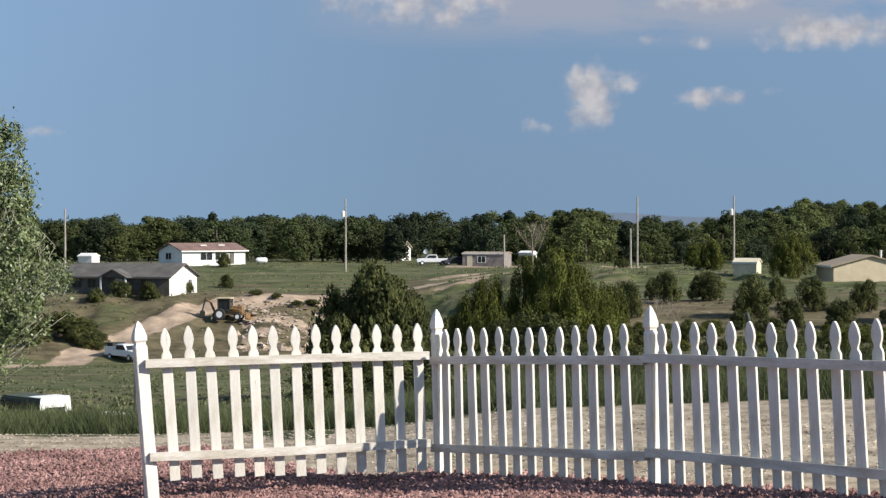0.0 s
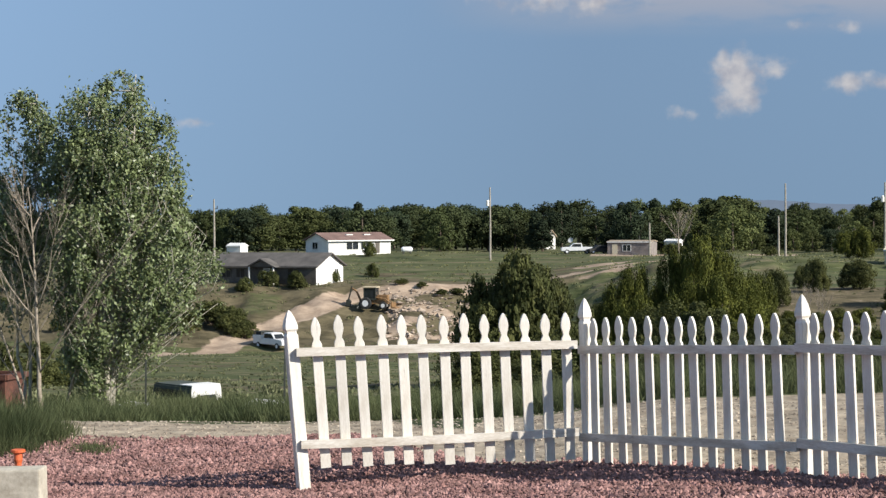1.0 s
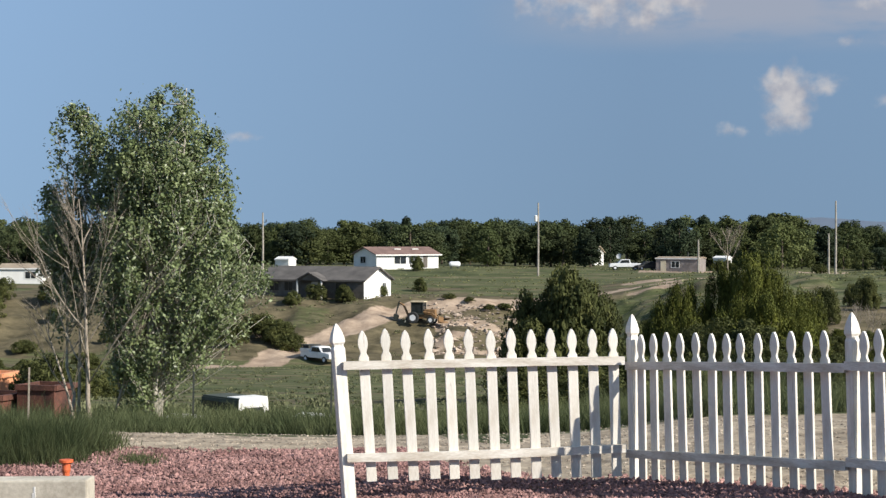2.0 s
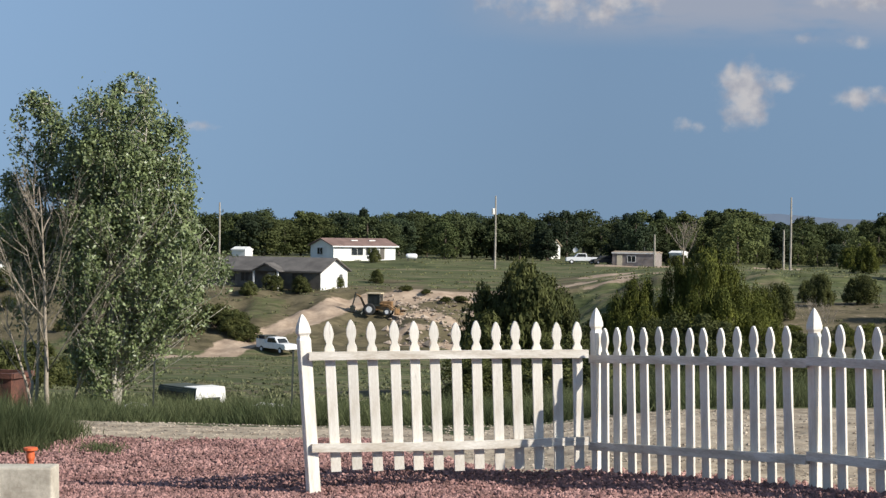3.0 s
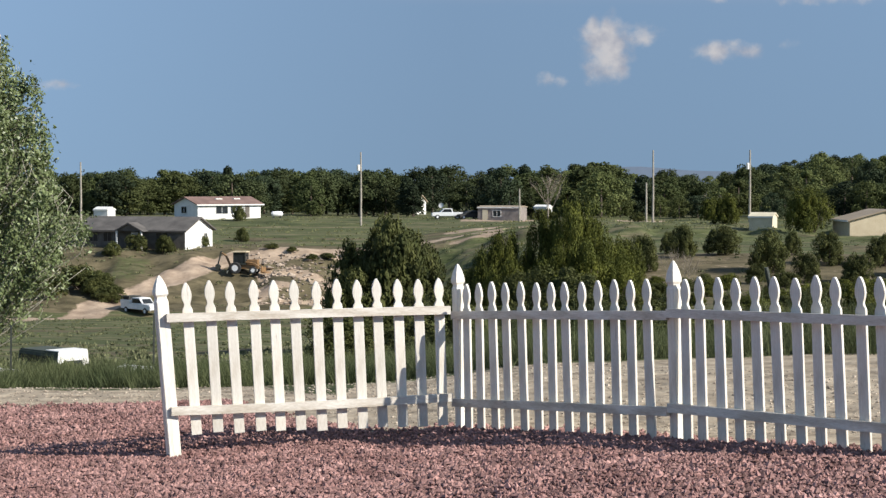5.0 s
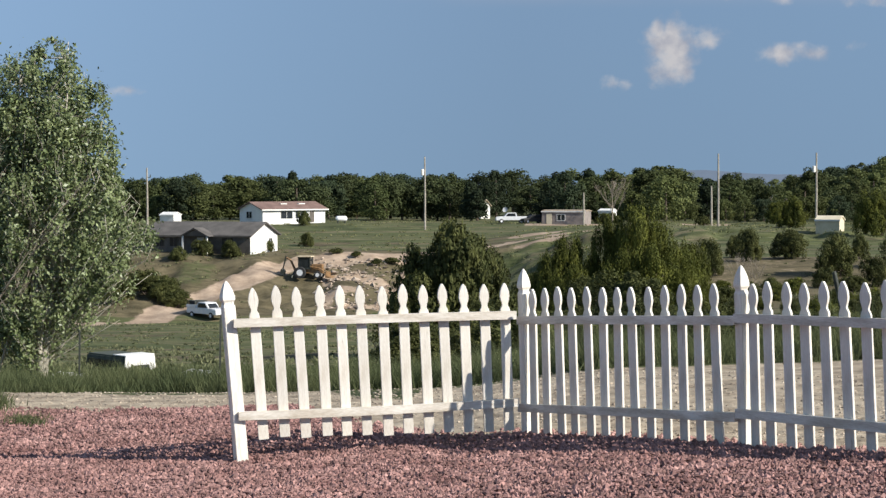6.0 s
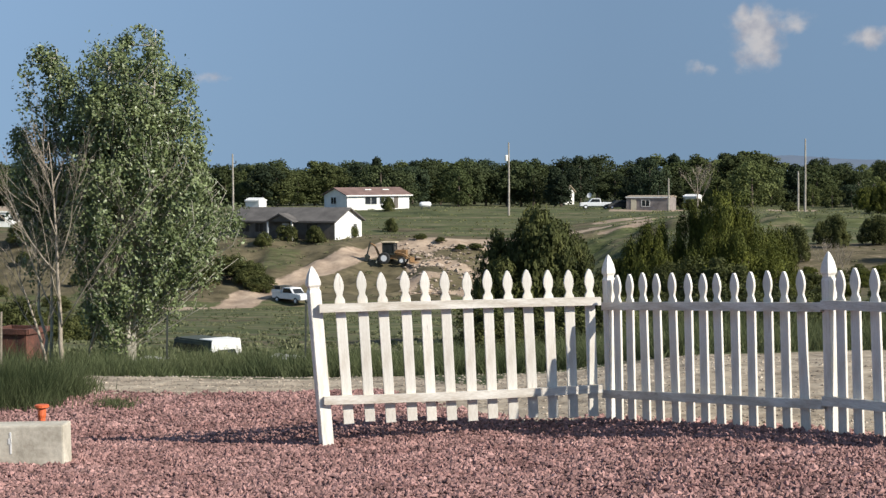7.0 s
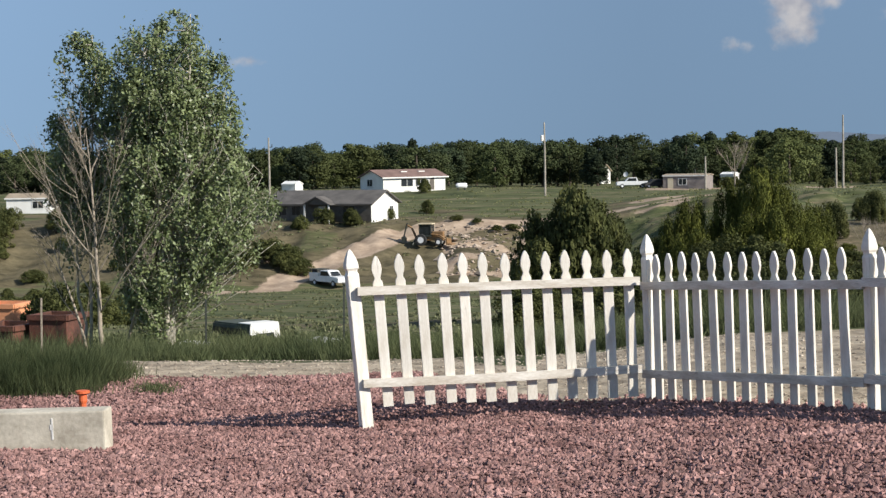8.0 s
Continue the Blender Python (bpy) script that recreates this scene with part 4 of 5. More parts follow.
def plant(name, label, category, meshes, at, size, turn, group="", sink=0.02):
    x, y = at
    ob = thing(name, label, category, (x, y, ground_z(x, y) - sink), turn, group)
    ob.scale = size
    part("crown", meshes[0], None, ob)
    for limb in meshes[1:]:
        part("trunk" if len(meshes) == 2 else "limb", limb, None, ob)
    return ob


JUN = shrub_meshes(4, 1.0, 2.0, 110, 210, 0.036, JUNIPER, 21, 0.5, 0.6)
JUNR = shrub_meshes(3, 1.0, 1.5, 120, 150, 0.042, JUNIPER, 27, 0.2, 0.15)
ROUND = shrub_meshes(3, 1.0, 1.5, 170, 120, 0.042, BUSH, 31, 0.1)
SAGES = shrub_meshes(3, 0.5, 0.6, 70, 22, 0.05, SAGE, 41, 0.5)

# junipers and bushes beyond the fence: bearing, distance, width and height factors
for q, d, w, hgt in ((11, 72, 0.8, 1.75), (21, 70, 0.95, 2.05), (32, 71, 0.85, 1.95), (52, 71, 1.0, 2.25), (63, 70, 1.15, 2.5), (75, 71, 1.05, 2.4), (86, 70, 1.05, 2.15), (97, 72, 0.9, 1.7), (43, 75, 0.9, 1.7), (57, 66, 0.9, 1.5), (73, 66, 1.1, 1.6), (92, 66, 1.0, 1.4), (26, 66, 0.9, 1.3)):
    plant("juniper", "dense yellow-green juniper standing beyond the fence", "juniper", JUN[int(d + q) % 4], polar(q, d), (w, w, hgt), 40 * q, "junipers in the valley")
for q, d, w, hgt in ((-61, 80, 1.8, 3.2), (-50, 79, 1.9, 3.9), (-38, 78, 2.0, 4.1), (-26, 81, 1.9, 3.6), (-56, 77, 1.6, 2.7), (-14, 96, 1.5, 1.5), (-4, 102, 1.3, 1.2), (4, 94, 1.4, 1.7), (-8, 128, 1.5, 1.4), (3, 138, 1.4, 1.5)):
    plant("bush", "dark green leafy bush beyond the fence", "bush", ROUND[int(d) % 3], polar(q, d), (w, w, hgt), 30 * q, "leafy bushes in the valley")
for q, d, w, hgt in ((157, 236, 1.9, 2.1), (150, 285, 2.2, 2.1), (207, 205, 2.5, 3.0), (132, 146, 1.2, 1.4), (157, 148, 1.35, 1.3), (184, 137, 1.6, 1.75), (197, 146, 0.9, 1.05), (205, 131, 1.1, 1.2),
                     (218, 140, 1.2, 1.4), (235, 131, 1.25, 1.2), (109, 137, 1.2, 1.5), (250, 139, 1.2, 1.3), (122, 150, 0.9, 1.0), (97, 132, 1.2, 1.6), (269, 134, 1.3, 1.2), (176, 131, 0.9, 0.8)):
    plant("juniper", "round grey-green juniper on the far bank" if hgt < 2.2 else "tall dark evergreen beside the tan house", "juniper", (ROUND if d < 160 else JUNR)[int(d) % 3] if hgt < 2.2 else JUN[int(d) % 4], polar(q, d), (w, w, hgt * (1.3 if hgt < 2.2 else 1)), 30 * q, "junipers on the far bank")
for q, d, w, hgt in ((-224, 200, 2.6, 1.9), (-216, 198, 2.2, 1.8), (-206, 196, 1.8, 1.4), (-158, 222, 0.9, 1.3), (-151, 223, 0.8, 1.1), (-128, 234, 1.1, 1.3), (-190, 218, 1.4, 1.4), (-174, 217, 1.3, 1.5),
                     (-131, 282, 1.3, 1.6), (-204, 214, 1.2, 1.2), (-243, 196, 1.8, 1.7), (-262, 200, 2.0, 1.6), (106, 262, 1.2, 1.0), (-86, 213, 0.9, 0.45), (-78, 214.5, 1.0, 0.45), (-98, 216, 0.8, 0.4), (-70, 212, 0.7, 0.5), (-110, 217, 0.9, 0.45), (-64, 216, 0.8, 0.5), *TRAILER_BUSHES):
    plant("bush", "dark green shrub on the dry slope", "bush", ROUND[int(d) % 3], polar(q, d), (w, w, hgt), 30 * q, "shrubs on the slope")


for k in range(26):
    q, d = -75 + 14.5 * k + 5 * math.sin(7 * k), 40 + 14 * ((k * 0.618) % 1)
    plant("brush", "tangled dark brush below the fence line", "bush", ROUND[k % 3], polar(q, d), ((1.0 + 0.4 * math.sin(3 * k)) * (1 if q < 105 else 0.7), 1.0, (0.85 + 0.4 * math.sin(5 * k)) * (1 if q < 105 else 0.55)), 77 * k, "brush in the wash")


for k in range(34):
    q, d = -425 + 3.6 * k + 3 * math.sin(5 * k), 60 + 150 * ((k * 0.618) % 1)
    s = 0.5 + 0.6 * ((k * 0.37) % 1)
    plant("bush", "grey-green shrub on dry ground beyond the cottonwoods", "bush", ROUND[k % 3], polar(q, d), (s * 1.3, s * 1.3, s), 50 * k, "shrubs on the slope")
for q, d, w, hgt in ((-398, 205, 2.6, 2.7), (-388, 215, 2.2, 2.2), (-408, 190, 2.0, 2.0), (-352, 215, 2.3, 1.9)):
    plant("bush", "dark green tree-like bush on the dry hillside", "bush", ROUND[int(d) % 3], polar(q, d), (w, w, hgt), 30 * q, "shrubs on the slope")
for k in range(30):
    q, d = 95 + 6.2 * k + 4 * math.sin(9 * k), 62 + 66 * ((k * 0.618) % 1)
    s = 0.55 + 0.5 * ((k * 0.43) % 1)
    plant("brush", "grey-green brush growing in the wash", "bush", JUNR[k % 3] if k % 2 else ROUND[k % 3], polar(q, d), (s, s, s * 0.8), 61 * k, "brush in the wash")
x, y = polar(-357, 35)
plant("bush", "green leafy bush behind the rusty bins", "bush", ROUND[1], (x, y), (0.75, 0.75, 0.9), 20, "shrubs on the slope")
x, y = polar(128, 112)
bare_tree((x, y), 2.6, 14, "bare pale dead shrub on the wash bank")
x, y = polar(136, 112)
bare_tree((x, y), 2.3, 15, "bare pale dead shrub on the wash bank")


x, y = polar(53, 281)
bare_tree((x, y), 7.2, 31, "tall pale leafless tree beside the low cabin", 13, 0.04, 0.13)


# far trees
def far_tree_meshes(count, seed, columnar):
    """Crowns of many rounded sprays, their leaves on the outer skin."""
    nr = np.random.default_rng(seed)
    made = []
    for v in range(count):
        pos, outs = [], []
        wide = nr.uniform(0.34, 0.5)
        for t in range(60):
            f = nr.uniform(0.04, 1) ** 0.9
            rr = (1 - f) ** 0.8 * 0.26 * nr.uniform(0.5, 1.05) if columnar else wide * math.sqrt(max(0.0, 1 - (1.9 * f - 0.9) ** 2)) * nr.uniform(0.45, 1.0)
            a = nr.uniform(0, math.tau)
            c = np.array((math.cos(a) * rr, math.sin(a) * rr, 0.06 + f * 0.82))
            k = nr.normal(size=(80, 3))
            k *= ((0.75 + 0.5 * nr.random(80)) / np.linalg.norm(k, axis=1))[:, None]
            s = nr.uniform(0.05, 0.08) if columnar else nr.uniform(0.055, 0.11)
            pos.append(c + k * s * np.array((1.1, 1.1, 0.95)))
            outs.append(k * 1.2 + np.array((math.cos(a), math.sin(a), 0.5)) * 0.4)
        crown = leaf_mesh("crown", np.concatenate(pos), 0.031, FAR_LEAF[v % 4] if not columnar else FAR_LEAF[2], nr, 0.2, 1.3, outs=np.concatenate(outs), loose=0.5)
        bm = tube(bmesh.new(), [(0, 0, -0.05), (0.01, 0, 0.3), (0, 0, 0.85)], [0.03, 0.022, 0.006], 6)
        made.append((crown, mesh_of("trunk", bm, DARK_BARK)))
    return made


FAR = far_tree_meshes(8, 51, False)
CONE = far_tree_meshes(2, 61, True)
FAR_HOMES = ((152, 400, 6), (104, 520, 5), (-25, 338, 2.4))
for q, d, w in FAR_HOMES:
    gabled("far_house", "small pale house among far trees", polar(q, d), -20, w, 5, 2.6, 1.2, WHITE_SIDING, TAN_ROOF, over=0.3)
plant("far_tree", "dark green conifer before a white house", "tree", CONE[1], polar(-26.5, 306), (9, 9, 6.4), 70, "far tree belt", 0.2)
plant("far_tree", "tall pine standing above the far tree belt", "tree", CONE[0], polar(-136, 332), (9, 9, 10.6), 0, "far tree belt", 0.2)
plant("far_tree", "tall leafy tree standing above the far tree belt", "tree", FAR[0], polar(-196, 335), (7, 7, 9.8), 40, "far tree belt", 0.2)
SKYLINE = ((-430, -200, -150, -90, 0, 28, 60, 92, 112, 165, 185, 225, 330), (0.0130, 0.0108, 0.0130, 0.0152, 0.0145, 0.0182, 0.0198, 0.0195, 0.0152, 0.0152, 0.0212, 0.0238, 0.0232))


def under_skyline(q, d, tall):
    """A tree's height, kept below the tree belt's upper edge."""
    x, y = polar(q, d)
    return min(tall, (1.6 + d * float(np.interp(q, *SKYLINE)) - ground_z(x, y)) * rng.uniform(0.74, 1.06))


rng = random.Random(12)
for row, (d0, d1, step) in enumerate(((303, 318, 10), (325, 350, 9), (360, 420, 10), (440, 560, 11))):
    q = -430.0
    while q < 330:
        q += step * rng.uniform(0.6, 1.35)
        d = rng.uniform(d0, d1)
        if row == 0 and (-185 < q < -92 or -28 < q < 14):
            continue
        if any(abs(q - hq) < 380 * hw / hd and hd - 90 < d < hd + 6 for hq, hd, hw in FAR_HOMES):
            continue
        if row == 1 and -22 < q < 8:
            continue
        tall = rng.uniform(5.0, 10.2) if row < 2 else rng.uniform(7.0, 12.0)
        tall *= (0.98 if q < -140 else 1.05) if q < 0 else 1.0
        if q > 95:
            tall *= (0.72 if row < 2 else 0.8) if q < 150 else (0.8 if row < 2 else 0.95)
        if 30 < q < 110 and row < 2:
            tall *= 1.18
        tall = under_skyline(q, d, tall)
        m = CONE[rng.randint(0, 1)] if rng.random() < 0.12 else FAR[rng.randint(0, 7)]
        # yellow-green group; right of 98 the lighter leaves stand in for distance haze
        if 52 < q < 98 and row < 3 or q > 98 and rng.random() < 0.4:
            m = FAR[(1, 3, 7)[rng.randint(0, 2)]]
        w = tall * rng.uniform(0.95, 1.45)
        plant("far_tree", "dark green conifer in the far tree belt" if m in CONE else "green leafy tree in the far tree belt", "tree", m, polar(q, d), (w, w, tall), rng.uniform(0, 360), "far tree belt", 0.2)
for k in range(90):
    q, d = rng.uniform(120, 330), rng.uniform(420, 900)
    tall = rng.uniform(5.5, 10.5) * (1.1 if q > 180 else 1.0)
    tall = under_skyline(q, d, tall)
    if tall < 3.0:
        continue
    if any(abs(q - hq) < 380 * hw / hd and hd - 90 < d < hd + 6 for hq, hd, hw in FAR_HOMES):
        continue
    plant("far_tree", "green leafy tree on the rising far ground", "tree", FAR[rng.randint(0, 7)], polar(q, d), (tall * 1.1, tall * 1.1, tall), rng.uniform(0, 360), "far tree belt", 0.3)


# ---- gravel, grass ----
def stones(count, seed):
    nr = np.random.default_rng(seed)
    d = np.sqrt(nr.uniform(7.0 ** 2, 14.4 ** 2, count))
    q = nr.uniform(-0.41, 0.28, count)
    x, y = q * d, d
    keep = np.array([gravel_edge(a, b_) > nr.uniform(-0.25, 0.1) for a, b_ in zip(x, y)])
    x, y = x[keep], y[keep]
    n = len(x)
    z = np.array([ground_z(a, b_) for a, b_ in zip(x, y)])
    r = np.minimum(0.0094 * np.exp(nr.normal(size=n) * 0.38), 0.0175)
    base = np.array([(1, 0, 0), (-1, 0, 0), (0, 1, 0), (0, -1, 0), (0, 0, 1), (0, 0, -1)], float)
    v = base[None] * (1 + nr.uniform(-0.35, 0.35, (n, 6, 1))) + nr.uniform(-0.3, 0.3, (n, 6, 3))
    v *= (r[:, None] * nr.uniform(0.7, 1.5, (n, 3)))[:, None, :]
    a = nr.uniform(0, math.tau, n)
    ca, sa = np.cos(a)[:, None], np.sin(a)[:, None]
    vx, vy = v[:, :, 0] * ca - v[:, :, 1] * sa, v[:, :, 0] * sa + v[:, :, 1] * ca
    v = np.stack([vx + x[:, None], vy + y[:, None], v[:, :, 2] * 0.8 + (z + r * nr.uniform(0.0, 0.9, n))[:, None]], 2).reshape(-1, 3)
    f = np.array([(0, 2, 4), (2, 1, 4), (1, 3, 4), (3, 0, 4), (2, 0, 5), (1, 2, 5), (3, 1, 5), (0, 3, 5)])
    faces = (np.arange(n)[:, None, None] * 6 + f[None]).reshape(-1, 3)
    return raw_mesh("gravel", v, faces, STONE)


tagged(new("gravel", stones(185000, 7)), "loose pink crushed stone gravel covering the yard", "gravel", kind="stuff")


def pebbles(count, seed):
    nr = np.random.default_rng(seed)
    vs = []
    base = np.array([(1, 0, 0), (-1, 0, 0), (0, 1, 0), (0, -1, 0), (0, 0, 1), (0, 0, -1)], float)
    for k in range(count):
        d, q = nr.uniform(10, 16.8), nr.uniform(-420, 290)
        x, y = polar(q, d)
        g = gravel_edge(x, y)
        if g > 0.05 or g < -5:
            continue
        s = min(0.006 * math.exp(nr.normal() * 0.55), 0.014)
        vs.append((base * (1 + nr.uniform(-0.3, 0.3, (6, 1))) + nr.uniform(-0.25, 0.25, (6, 3))) * s * (1.3, 1.1, 0.7) + (x, y, ground_z(x, y) + 0.2 * s))
    v = np.concatenate(vs)
    f = np.array([(0, 2, 4), (2, 1, 4), (1, 3, 4), (3, 0, 4), (2, 0, 5), (1, 2, 5), (3, 1, 5), (0, 3, 5)])
    return raw_mesh("pebbles", v, (np.arange(len(vs))[:, None, None] * 6 + f[None]).reshape(-1, 3), PEBBLE)


tagged(new("pebbles", pebbles(15000, 9)), "grey and tan pebbles scattered over sandy ground", "pebbles", kind="stuff")


def rubble(count, seed):
    nr = np.random.default_rng(seed)
    base = np.array([(1, 0, 0), (-1, 0, 0), (0, 1, 0), (0, -1, 0), (0, 0, 1), (0, 0, -1)], float)
    vs = []
    for k in range(count):
        x, y = polar(nr.uniform(-122, -52), nr.uniform(194, 215))
        s = 0.16 * math.exp(nr.normal() * 0.5)
        vs.append((base * (1 + nr.uniform(-0.3, 0.3, (6, 1))) + nr.uniform(-0.3, 0.3, (6, 3))) * s * (1.4, 1.2, 0.8) + (x, y, ground_z(x, y) + 0.3 * s))
    f = np.array([(0, 2, 4), (2, 1, 4), (1, 3, 4), (3, 0, 4), (2, 0, 5), (1, 2, 5), (3, 1, 5), (0, 3, 5)])
    return raw_mesh("rubble", np.concatenate(vs), (np.arange(count)[:, None, None] * 6 + f[None]).reshape(-1, 3), CLOD)


tagged(new("rubble", rubble(420, 19)), "broken earth and rubble heaped beside the dirt road", "rubble", kind="stuff")


def blades(rows, seed, mat, name):
    """Grass blades in tufts: rows of bearing range, distance range, tufts, height, blades a tuft, spread."""
    nr = np.random.default_rng(seed)
    vs = []
    for q0, q1, d0, d1, tufts, hgt, per, wide in rows:
        for t in range(tufts):
            d, q = nr.uniform(d0, d1), nr.uniform(q0, q1)
            cx, cy = polar(q, d)
            thick = lump(cx, cy, 1.3, 23)
            if thick < -0.22:
                continue
            px, py = cx + nr.normal(size=per) * wide, cy + nr.normal(size=per) * wide
            z = ground_z(cx, cy) - 0.02
            h_ = hgt * (0.85 + 0.9 * thick) * nr.uniform(0.5, 1.15) * nr.uniform(0.5, 1.1, per)
            a = nr.uniform(0, math.tau, per)
            bend, w = h_ * nr.uniform(0.1, 0.95, per), 0.0024 * (1 + d / 14)
            b2 = nr.uniform(0, math.tau, per)
            ex, ey = np.cos(a) * w, np.sin(a) * w
            vs.append(np.stack([np.stack([px - ex, py - ey, np.full(per, z)], 1), np.stack([px + ex, py + ey, np.full(per, z)], 1),
                                np.stack([px + np.cos(b2) * bend, py + np.sin(b2) * bend, z + h_], 1)], 1).reshape(-1, 3))
    v = np.concatenate(vs)
    return raw_mesh(name, v, np.arange(len(v)).reshape(-1, 3), mat)


tagged(new("grass", blades(((-430, -345, 13.0, 15.2, 380, 0.30, 130, 0.12), (-345, -328, 13.6, 15.2, 60, 0.24, 100, 0.12), (-325, -262, 16.8, 19.5, 110, 0.26, 90, 0.13), (-262, -120, 17.2, 20.5, 190, 0.34, 90, 0.14), (-120, 10, 16.4, 21.0, 280, 0.36, 70, 0.14),
                                   (10, 300, 15.8, 21.5, 400, 0.55, 45, 0.15), (-313, -290, 13.2, 13.5, 34, 0.09, 40, 0.06), (-212, -206, 11.0, 11.2, 8, 0.07, 26, 0.05), (-70, -20, 11.35, 11.55, 14, 0.07, 26, 0.05), (60, 84, 10.75, 10.95, 12, 0.12, 26, 0.05), (-430, -100, 20, 32, 260, 0.36, 40, 0.22), (-100, 300, 22, 36, 640, 0.55, 40, 0.22)), 17, GRASS, "grass")),
       "green grass and weeds along the gravel yard's edge", "grass", kind="stuff")


def scrub(count, seed):
    """Low sage and grass clumps all over the valley floor and the slope."""
    nr = np.random.default_rng(seed)
    pos, heads = [], []
    for k in range(count):
        d = 35 + (300 - 35) * nr.uniform() ** (1.6 if k % 3 else 0.8)
        q = nr.uniform(-340, 300)
        x, y = polar(q, d)
        if 170 < d < 240 and off_road(x, y) < 3.5:
            continue
        if d > 222 or q > 60 and d > 60 and nr.uniform() < 0.6:
            continue
        s = (0.05 + 0.45 * nr.uniform() ** 2.5) * (0.4 + d / 300)
        n = 34
        pos.append(np.array((x, y, ground_z(x, y) + 0.35 * s)) + nr.normal(size=(n, 3)) * s * np.array((0.9, 0.6, 0.20)))
        heads.append(np.tile((0, 0, 0.8), (n, 1)))
    return pos, heads


sp, sh = scrub(4200, 5)
tagged(new("scrub", leaf_mesh("scrub", np.concatenate(sp), 0.09, SAGE, np.random.default_rng(2), 0.3, 1.6, np.concatenate(sh))), "low sage and grass clumps scattered over the valley", "scrub", kind="stuff")


def tussocks(count, seed):
    """Pale grass tussocks over the upper field and the slope below the houses."""
    nr = np.random.default_rng(seed)
    pos = []
    for k in range(count):
        q, d = nr.uniform(-330, 250), nr.uniform(203, 296)
        x, y = polar(q, d)
        if off_road(x, y) < 3.2 or -122 < q < -50 and d < 222:
            continue
        s = 0.12 + 0.22 * nr.uniform() ** 2
        pos.append(np.array((x, y, ground_z(x, y) + 0.12)) + nr.normal(size=(10, 3)) * np.array((s * 1.6, s, s * 0.35)))
    return np.concatenate(pos)


tp = tussocks(1100, 33)
tagged(new("field_grass", leaf_mesh("field_grass", tp, 0.15, FIELD, np.random.default_rng(4), 0.8, 1.8)), "pale dry grass tussocks over the upper field", "grass", kind="stuff")


# ---- things at the edge of the yard ----
x, y = -3.41, 10.3
bm = boxes((-1.3, 0.0, -0.10, 0.10, -0.06, 0.205), bevel=0.012)
block = new("concrete_block", mesh_of("concrete_block", bm, CONCRETE))
block.matrix_basis = pose(x, y, -0.095, 0, -1.0, 4)
tagged(block, "weathered concrete kerb block lying on pink gravel", "concrete block")

for dx, z0, z1, w in ((-0.33, 0.03, 0.165, 0.006), (-0.335, 0.09, 0.125, 0.010)):
    part("paint_mark", boxes((dx - w, dx + w, -0.1035, -0.1005, z0, z1), bevel=0.001), WHITE_SIDING, block, "white paint mark")
cap = thing("plastic_cap", "orange plastic marker cap on a stake behind the block", "marker", (-3.66, 10.55, -0.13))
part("stake", tube(bmesh.new(), [(0, 0, -0.1), (0, 0, 0.25)], [0.022, 0.022], 10), ORANGE, cap)
part("cap", tube(bmesh.new(), [(0, 0, 0.235), (0, 0, 0.25), (0, 0, 0.29), (0, 0, 0.30), (0, 0, 0.315), (0, 0, 0.318)], [0.024, 0.028, 0.026, 0.046, 0.046, 0.034], 14), ORANGE, cap)

# rusty bins and an orange box among the grass
def bin_box(q, d, w, dep, hgt, turn, mat, name, label, lift=0.0):
    x, y = polar(q, d)
    ob = thing(name, label, "container", (x, y, ground_z(x, y) - 0.05 + lift), turn)
    t = 0.05
    part("shell", boxes((-w / 2, w / 2, -dep / 2, -dep / 2 + t, 0, hgt), (-w / 2, w / 2, dep / 2 - t, dep / 2, 0, hgt), (-w / 2, -w / 2 + t, -dep / 2 + t, dep / 2 - t, 0, hgt), (w / 2 - t, w / 2, -dep / 2 + t, dep / 2 - t, 0, hgt),
                        (-w / 2 + t, w / 2 - t, -dep / 2 + t, dep / 2 - t, 0, t)), mat, ob)
    part("rim", boxes((-w / 2 - 0.03, w / 2 + 0.03, -dep / 2 - 0.04, -dep / 2 - 0.003, hgt - 0.1, hgt), (w / 2 + 0.003, w / 2 + 0.05, -dep / 2, dep / 2, hgt - 0.1, hgt)), mat, ob)
    return ob


def top_at(q, d, top):
    """The height over the ground that brings a thing's upper edge to the given level."""
    return top - ground_z(*polar(q, d)) + 0.05


bin_box(-390, 31, 0.9, 1.0, top_at(-390, 31, -1.36), -14, RUST, "rusty_bin", "rusty brown steel bin standing in tall grass")
bin_box(-358, 31, 0.78, 0.8, top_at(-358, 31, -1.17), -10, RUST, "rusty_bin", "smaller rusty steel bin beside the dead tree")
bin_box(-391, 36, 0.85, 0.9, top_at(-391, 36, -1.38), -8, ORANGE_PAINT, "orange_box", "faded orange steel box behind a rusty bin")


# white camper shell and scrap behind the grass
x, y = polar(-240, 44)
shell = thing("camper_shell", "old white-roofed camper shell with dark green sides in weeds", "camper shell", (x, y, -3.12), -42)
bm = prism([(-0.52, 0), (0.52, 0), (0.46, 0.50), (-0.46, 0.50)], 1.75, "x", -0.95)
bmesh.ops.bevel(bm, geom=list(bm.edges), offset=0.04, segments=2, affect="EDGES")
# body in one dark green, much darker than the roof and end wall
part("body", bm, DARK_GREEN, shell, "dark green sides")
part("roof", boxes((0.25, 0.84, -0.44, 0.44, 0.503, 0.53), bevel=0.01), WHITE_SIDING, shell, "white painted roof")
part("end_wall", prism([(-0.50, 0.02), (0.50, 0.02), (0.45, 0.50), (-0.45, 0.50)], 0.03, "x", 0.803), WHITE_SIDING, shell, "white end wall")
part("rear_hatch", prism([(-0.30, 0.10), (0.30, 0.10), (0.27, 0.26), (-0.27, 0.26)], 0.02, "x", 0.836), GLASS, shell)
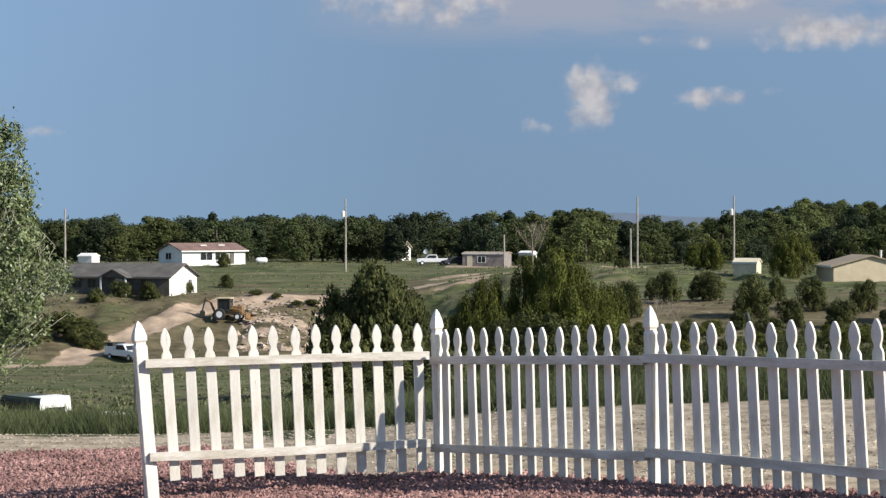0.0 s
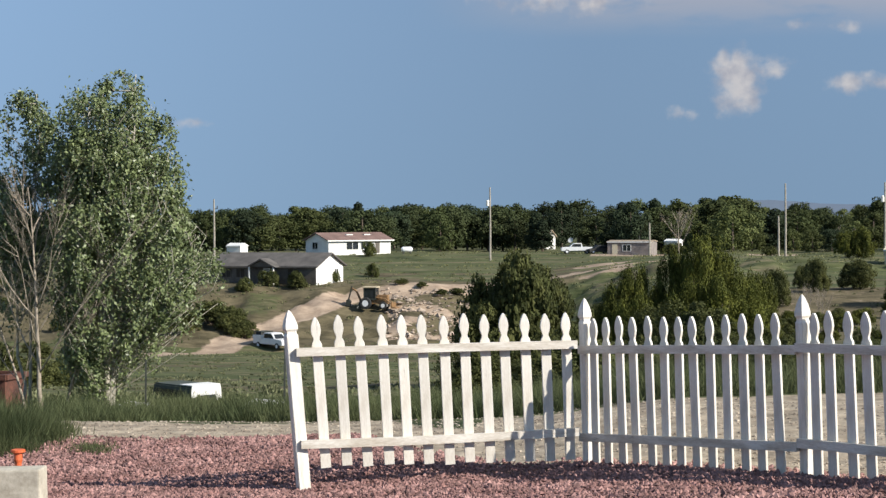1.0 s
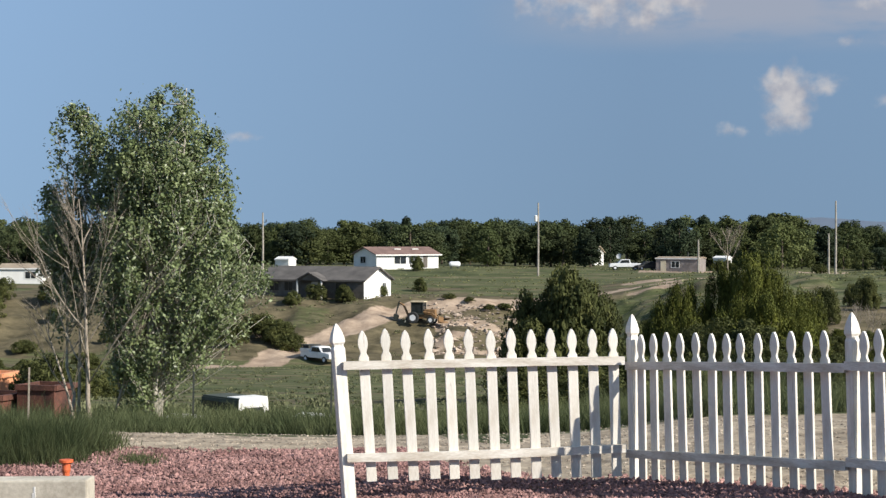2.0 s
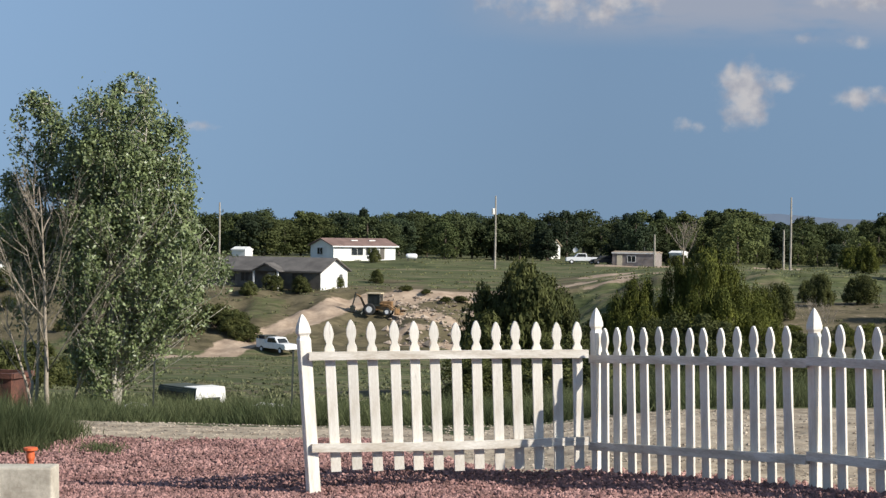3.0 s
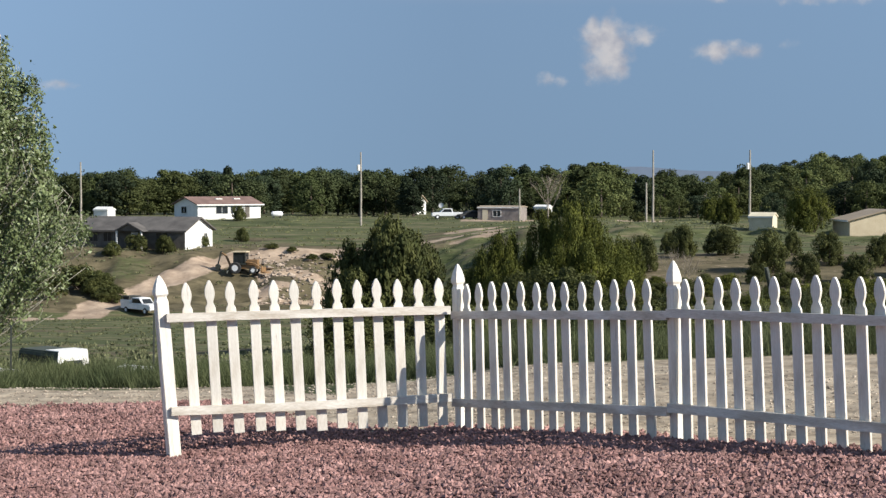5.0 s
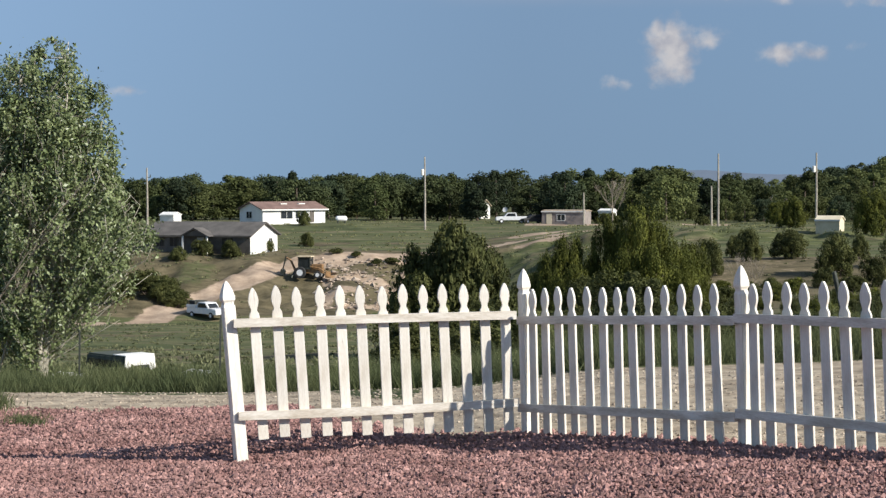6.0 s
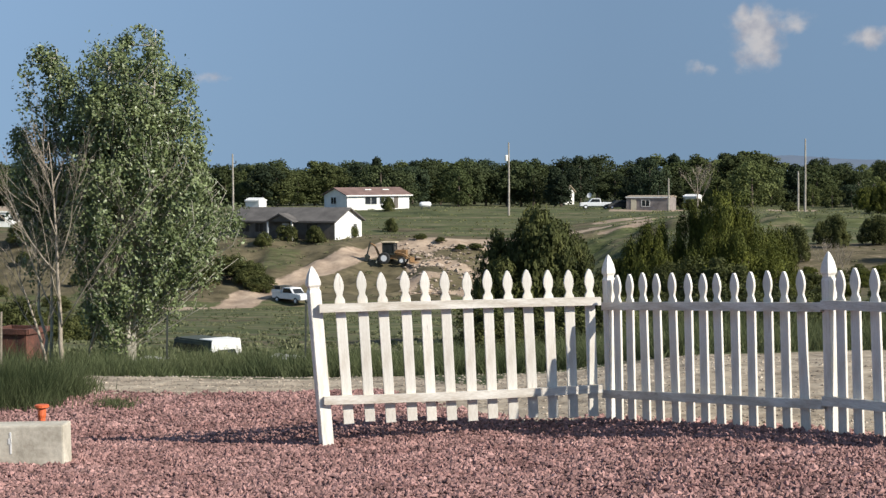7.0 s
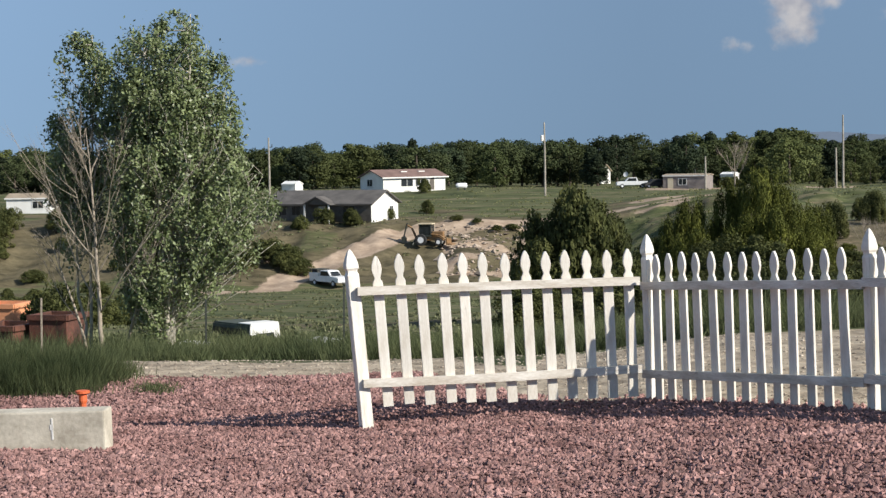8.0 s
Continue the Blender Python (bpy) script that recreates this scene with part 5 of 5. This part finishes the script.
for s in (-1, 1):
    part("side_window", boxes((-0.8, 0.55, s * 0.505 - 0.02, s * 0.505 + 0.02, 0.2, 0.38)), GLASS, shell)
for q, d, w, hgt in ((-272, 33, 0.36, 0.05), (-193, 33, 0.33, 0.07)):
    x, y = polar(q, d)
    ob = new("white_sheet", mesh_of("white_sheet", boxes((-w, w, -0.25, 0.25, 0, hgt), bevel=0.02), WHITE_SIDING))
    ob.matrix_basis = pose(x, y, ground_z(x, y) + 0.02, 4, 3, -15)
    tagged(ob, "low pale sheet of scrap lying in the weeds", "scrap")


# wire fence posts
def stake(q, d, hgt, mat, label):
    x, y = polar(q, d)
    ob = new("fence_stake", mesh_of("fence_stake", boxes((-0.011, 0.011, -0.004, 0.004, -0.1, hgt), (-0.004, 0.004, 0.004, 0.024, -0.1, hgt), bevel=0.001), mat))
    ob.matrix_basis = pose(x, y, ground_z(x, y), 0, 1.0, 10)
    tagged(ob, label, "fence stake", "stakes of the wire fence")


stake(-267, 19.5, 0.72, STEEL, "thin dark steel stake standing in grass")
stake(-182.5, 19.0, 0.85, STEEL, "thin dark steel stake standing in grass")
stake(-370, 19.5, 0.75, DEADWOOD, "thin weathered grey stake standing in grass")

x, y = polar(187, 22)
pipe = new("leaning_pipe", mesh_of("leaning_pipe", tube(bmesh.new(), [(0.12, 0, -0.1), (0.0, 0, 0.5), (-0.16, 0, 1.25), (-0.17, 0, 1.29)], [0.03, 0.03, 0.03, 0.026], 10), STEEL))
pipe.matrix_basis = pose(x, y, ground_z(x, y))
tagged(pipe, "dark steel pipe leaning out of the grass behind the fence", "pipe")

# far hills, their blue-grey haze painted into the base colour
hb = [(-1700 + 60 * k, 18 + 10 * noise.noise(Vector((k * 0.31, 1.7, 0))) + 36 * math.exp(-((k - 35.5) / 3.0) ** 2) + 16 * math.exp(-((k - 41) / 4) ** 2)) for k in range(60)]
tagged(new("hills", mesh_of("hills", prism(hb + [(hb[-1][0], -60), (hb[0][0], -60)], 60, "y", 4300), HAZED_HILL)), "distant hills along the horizon with blue-grey haze in their colour", "hills", kind="structure")
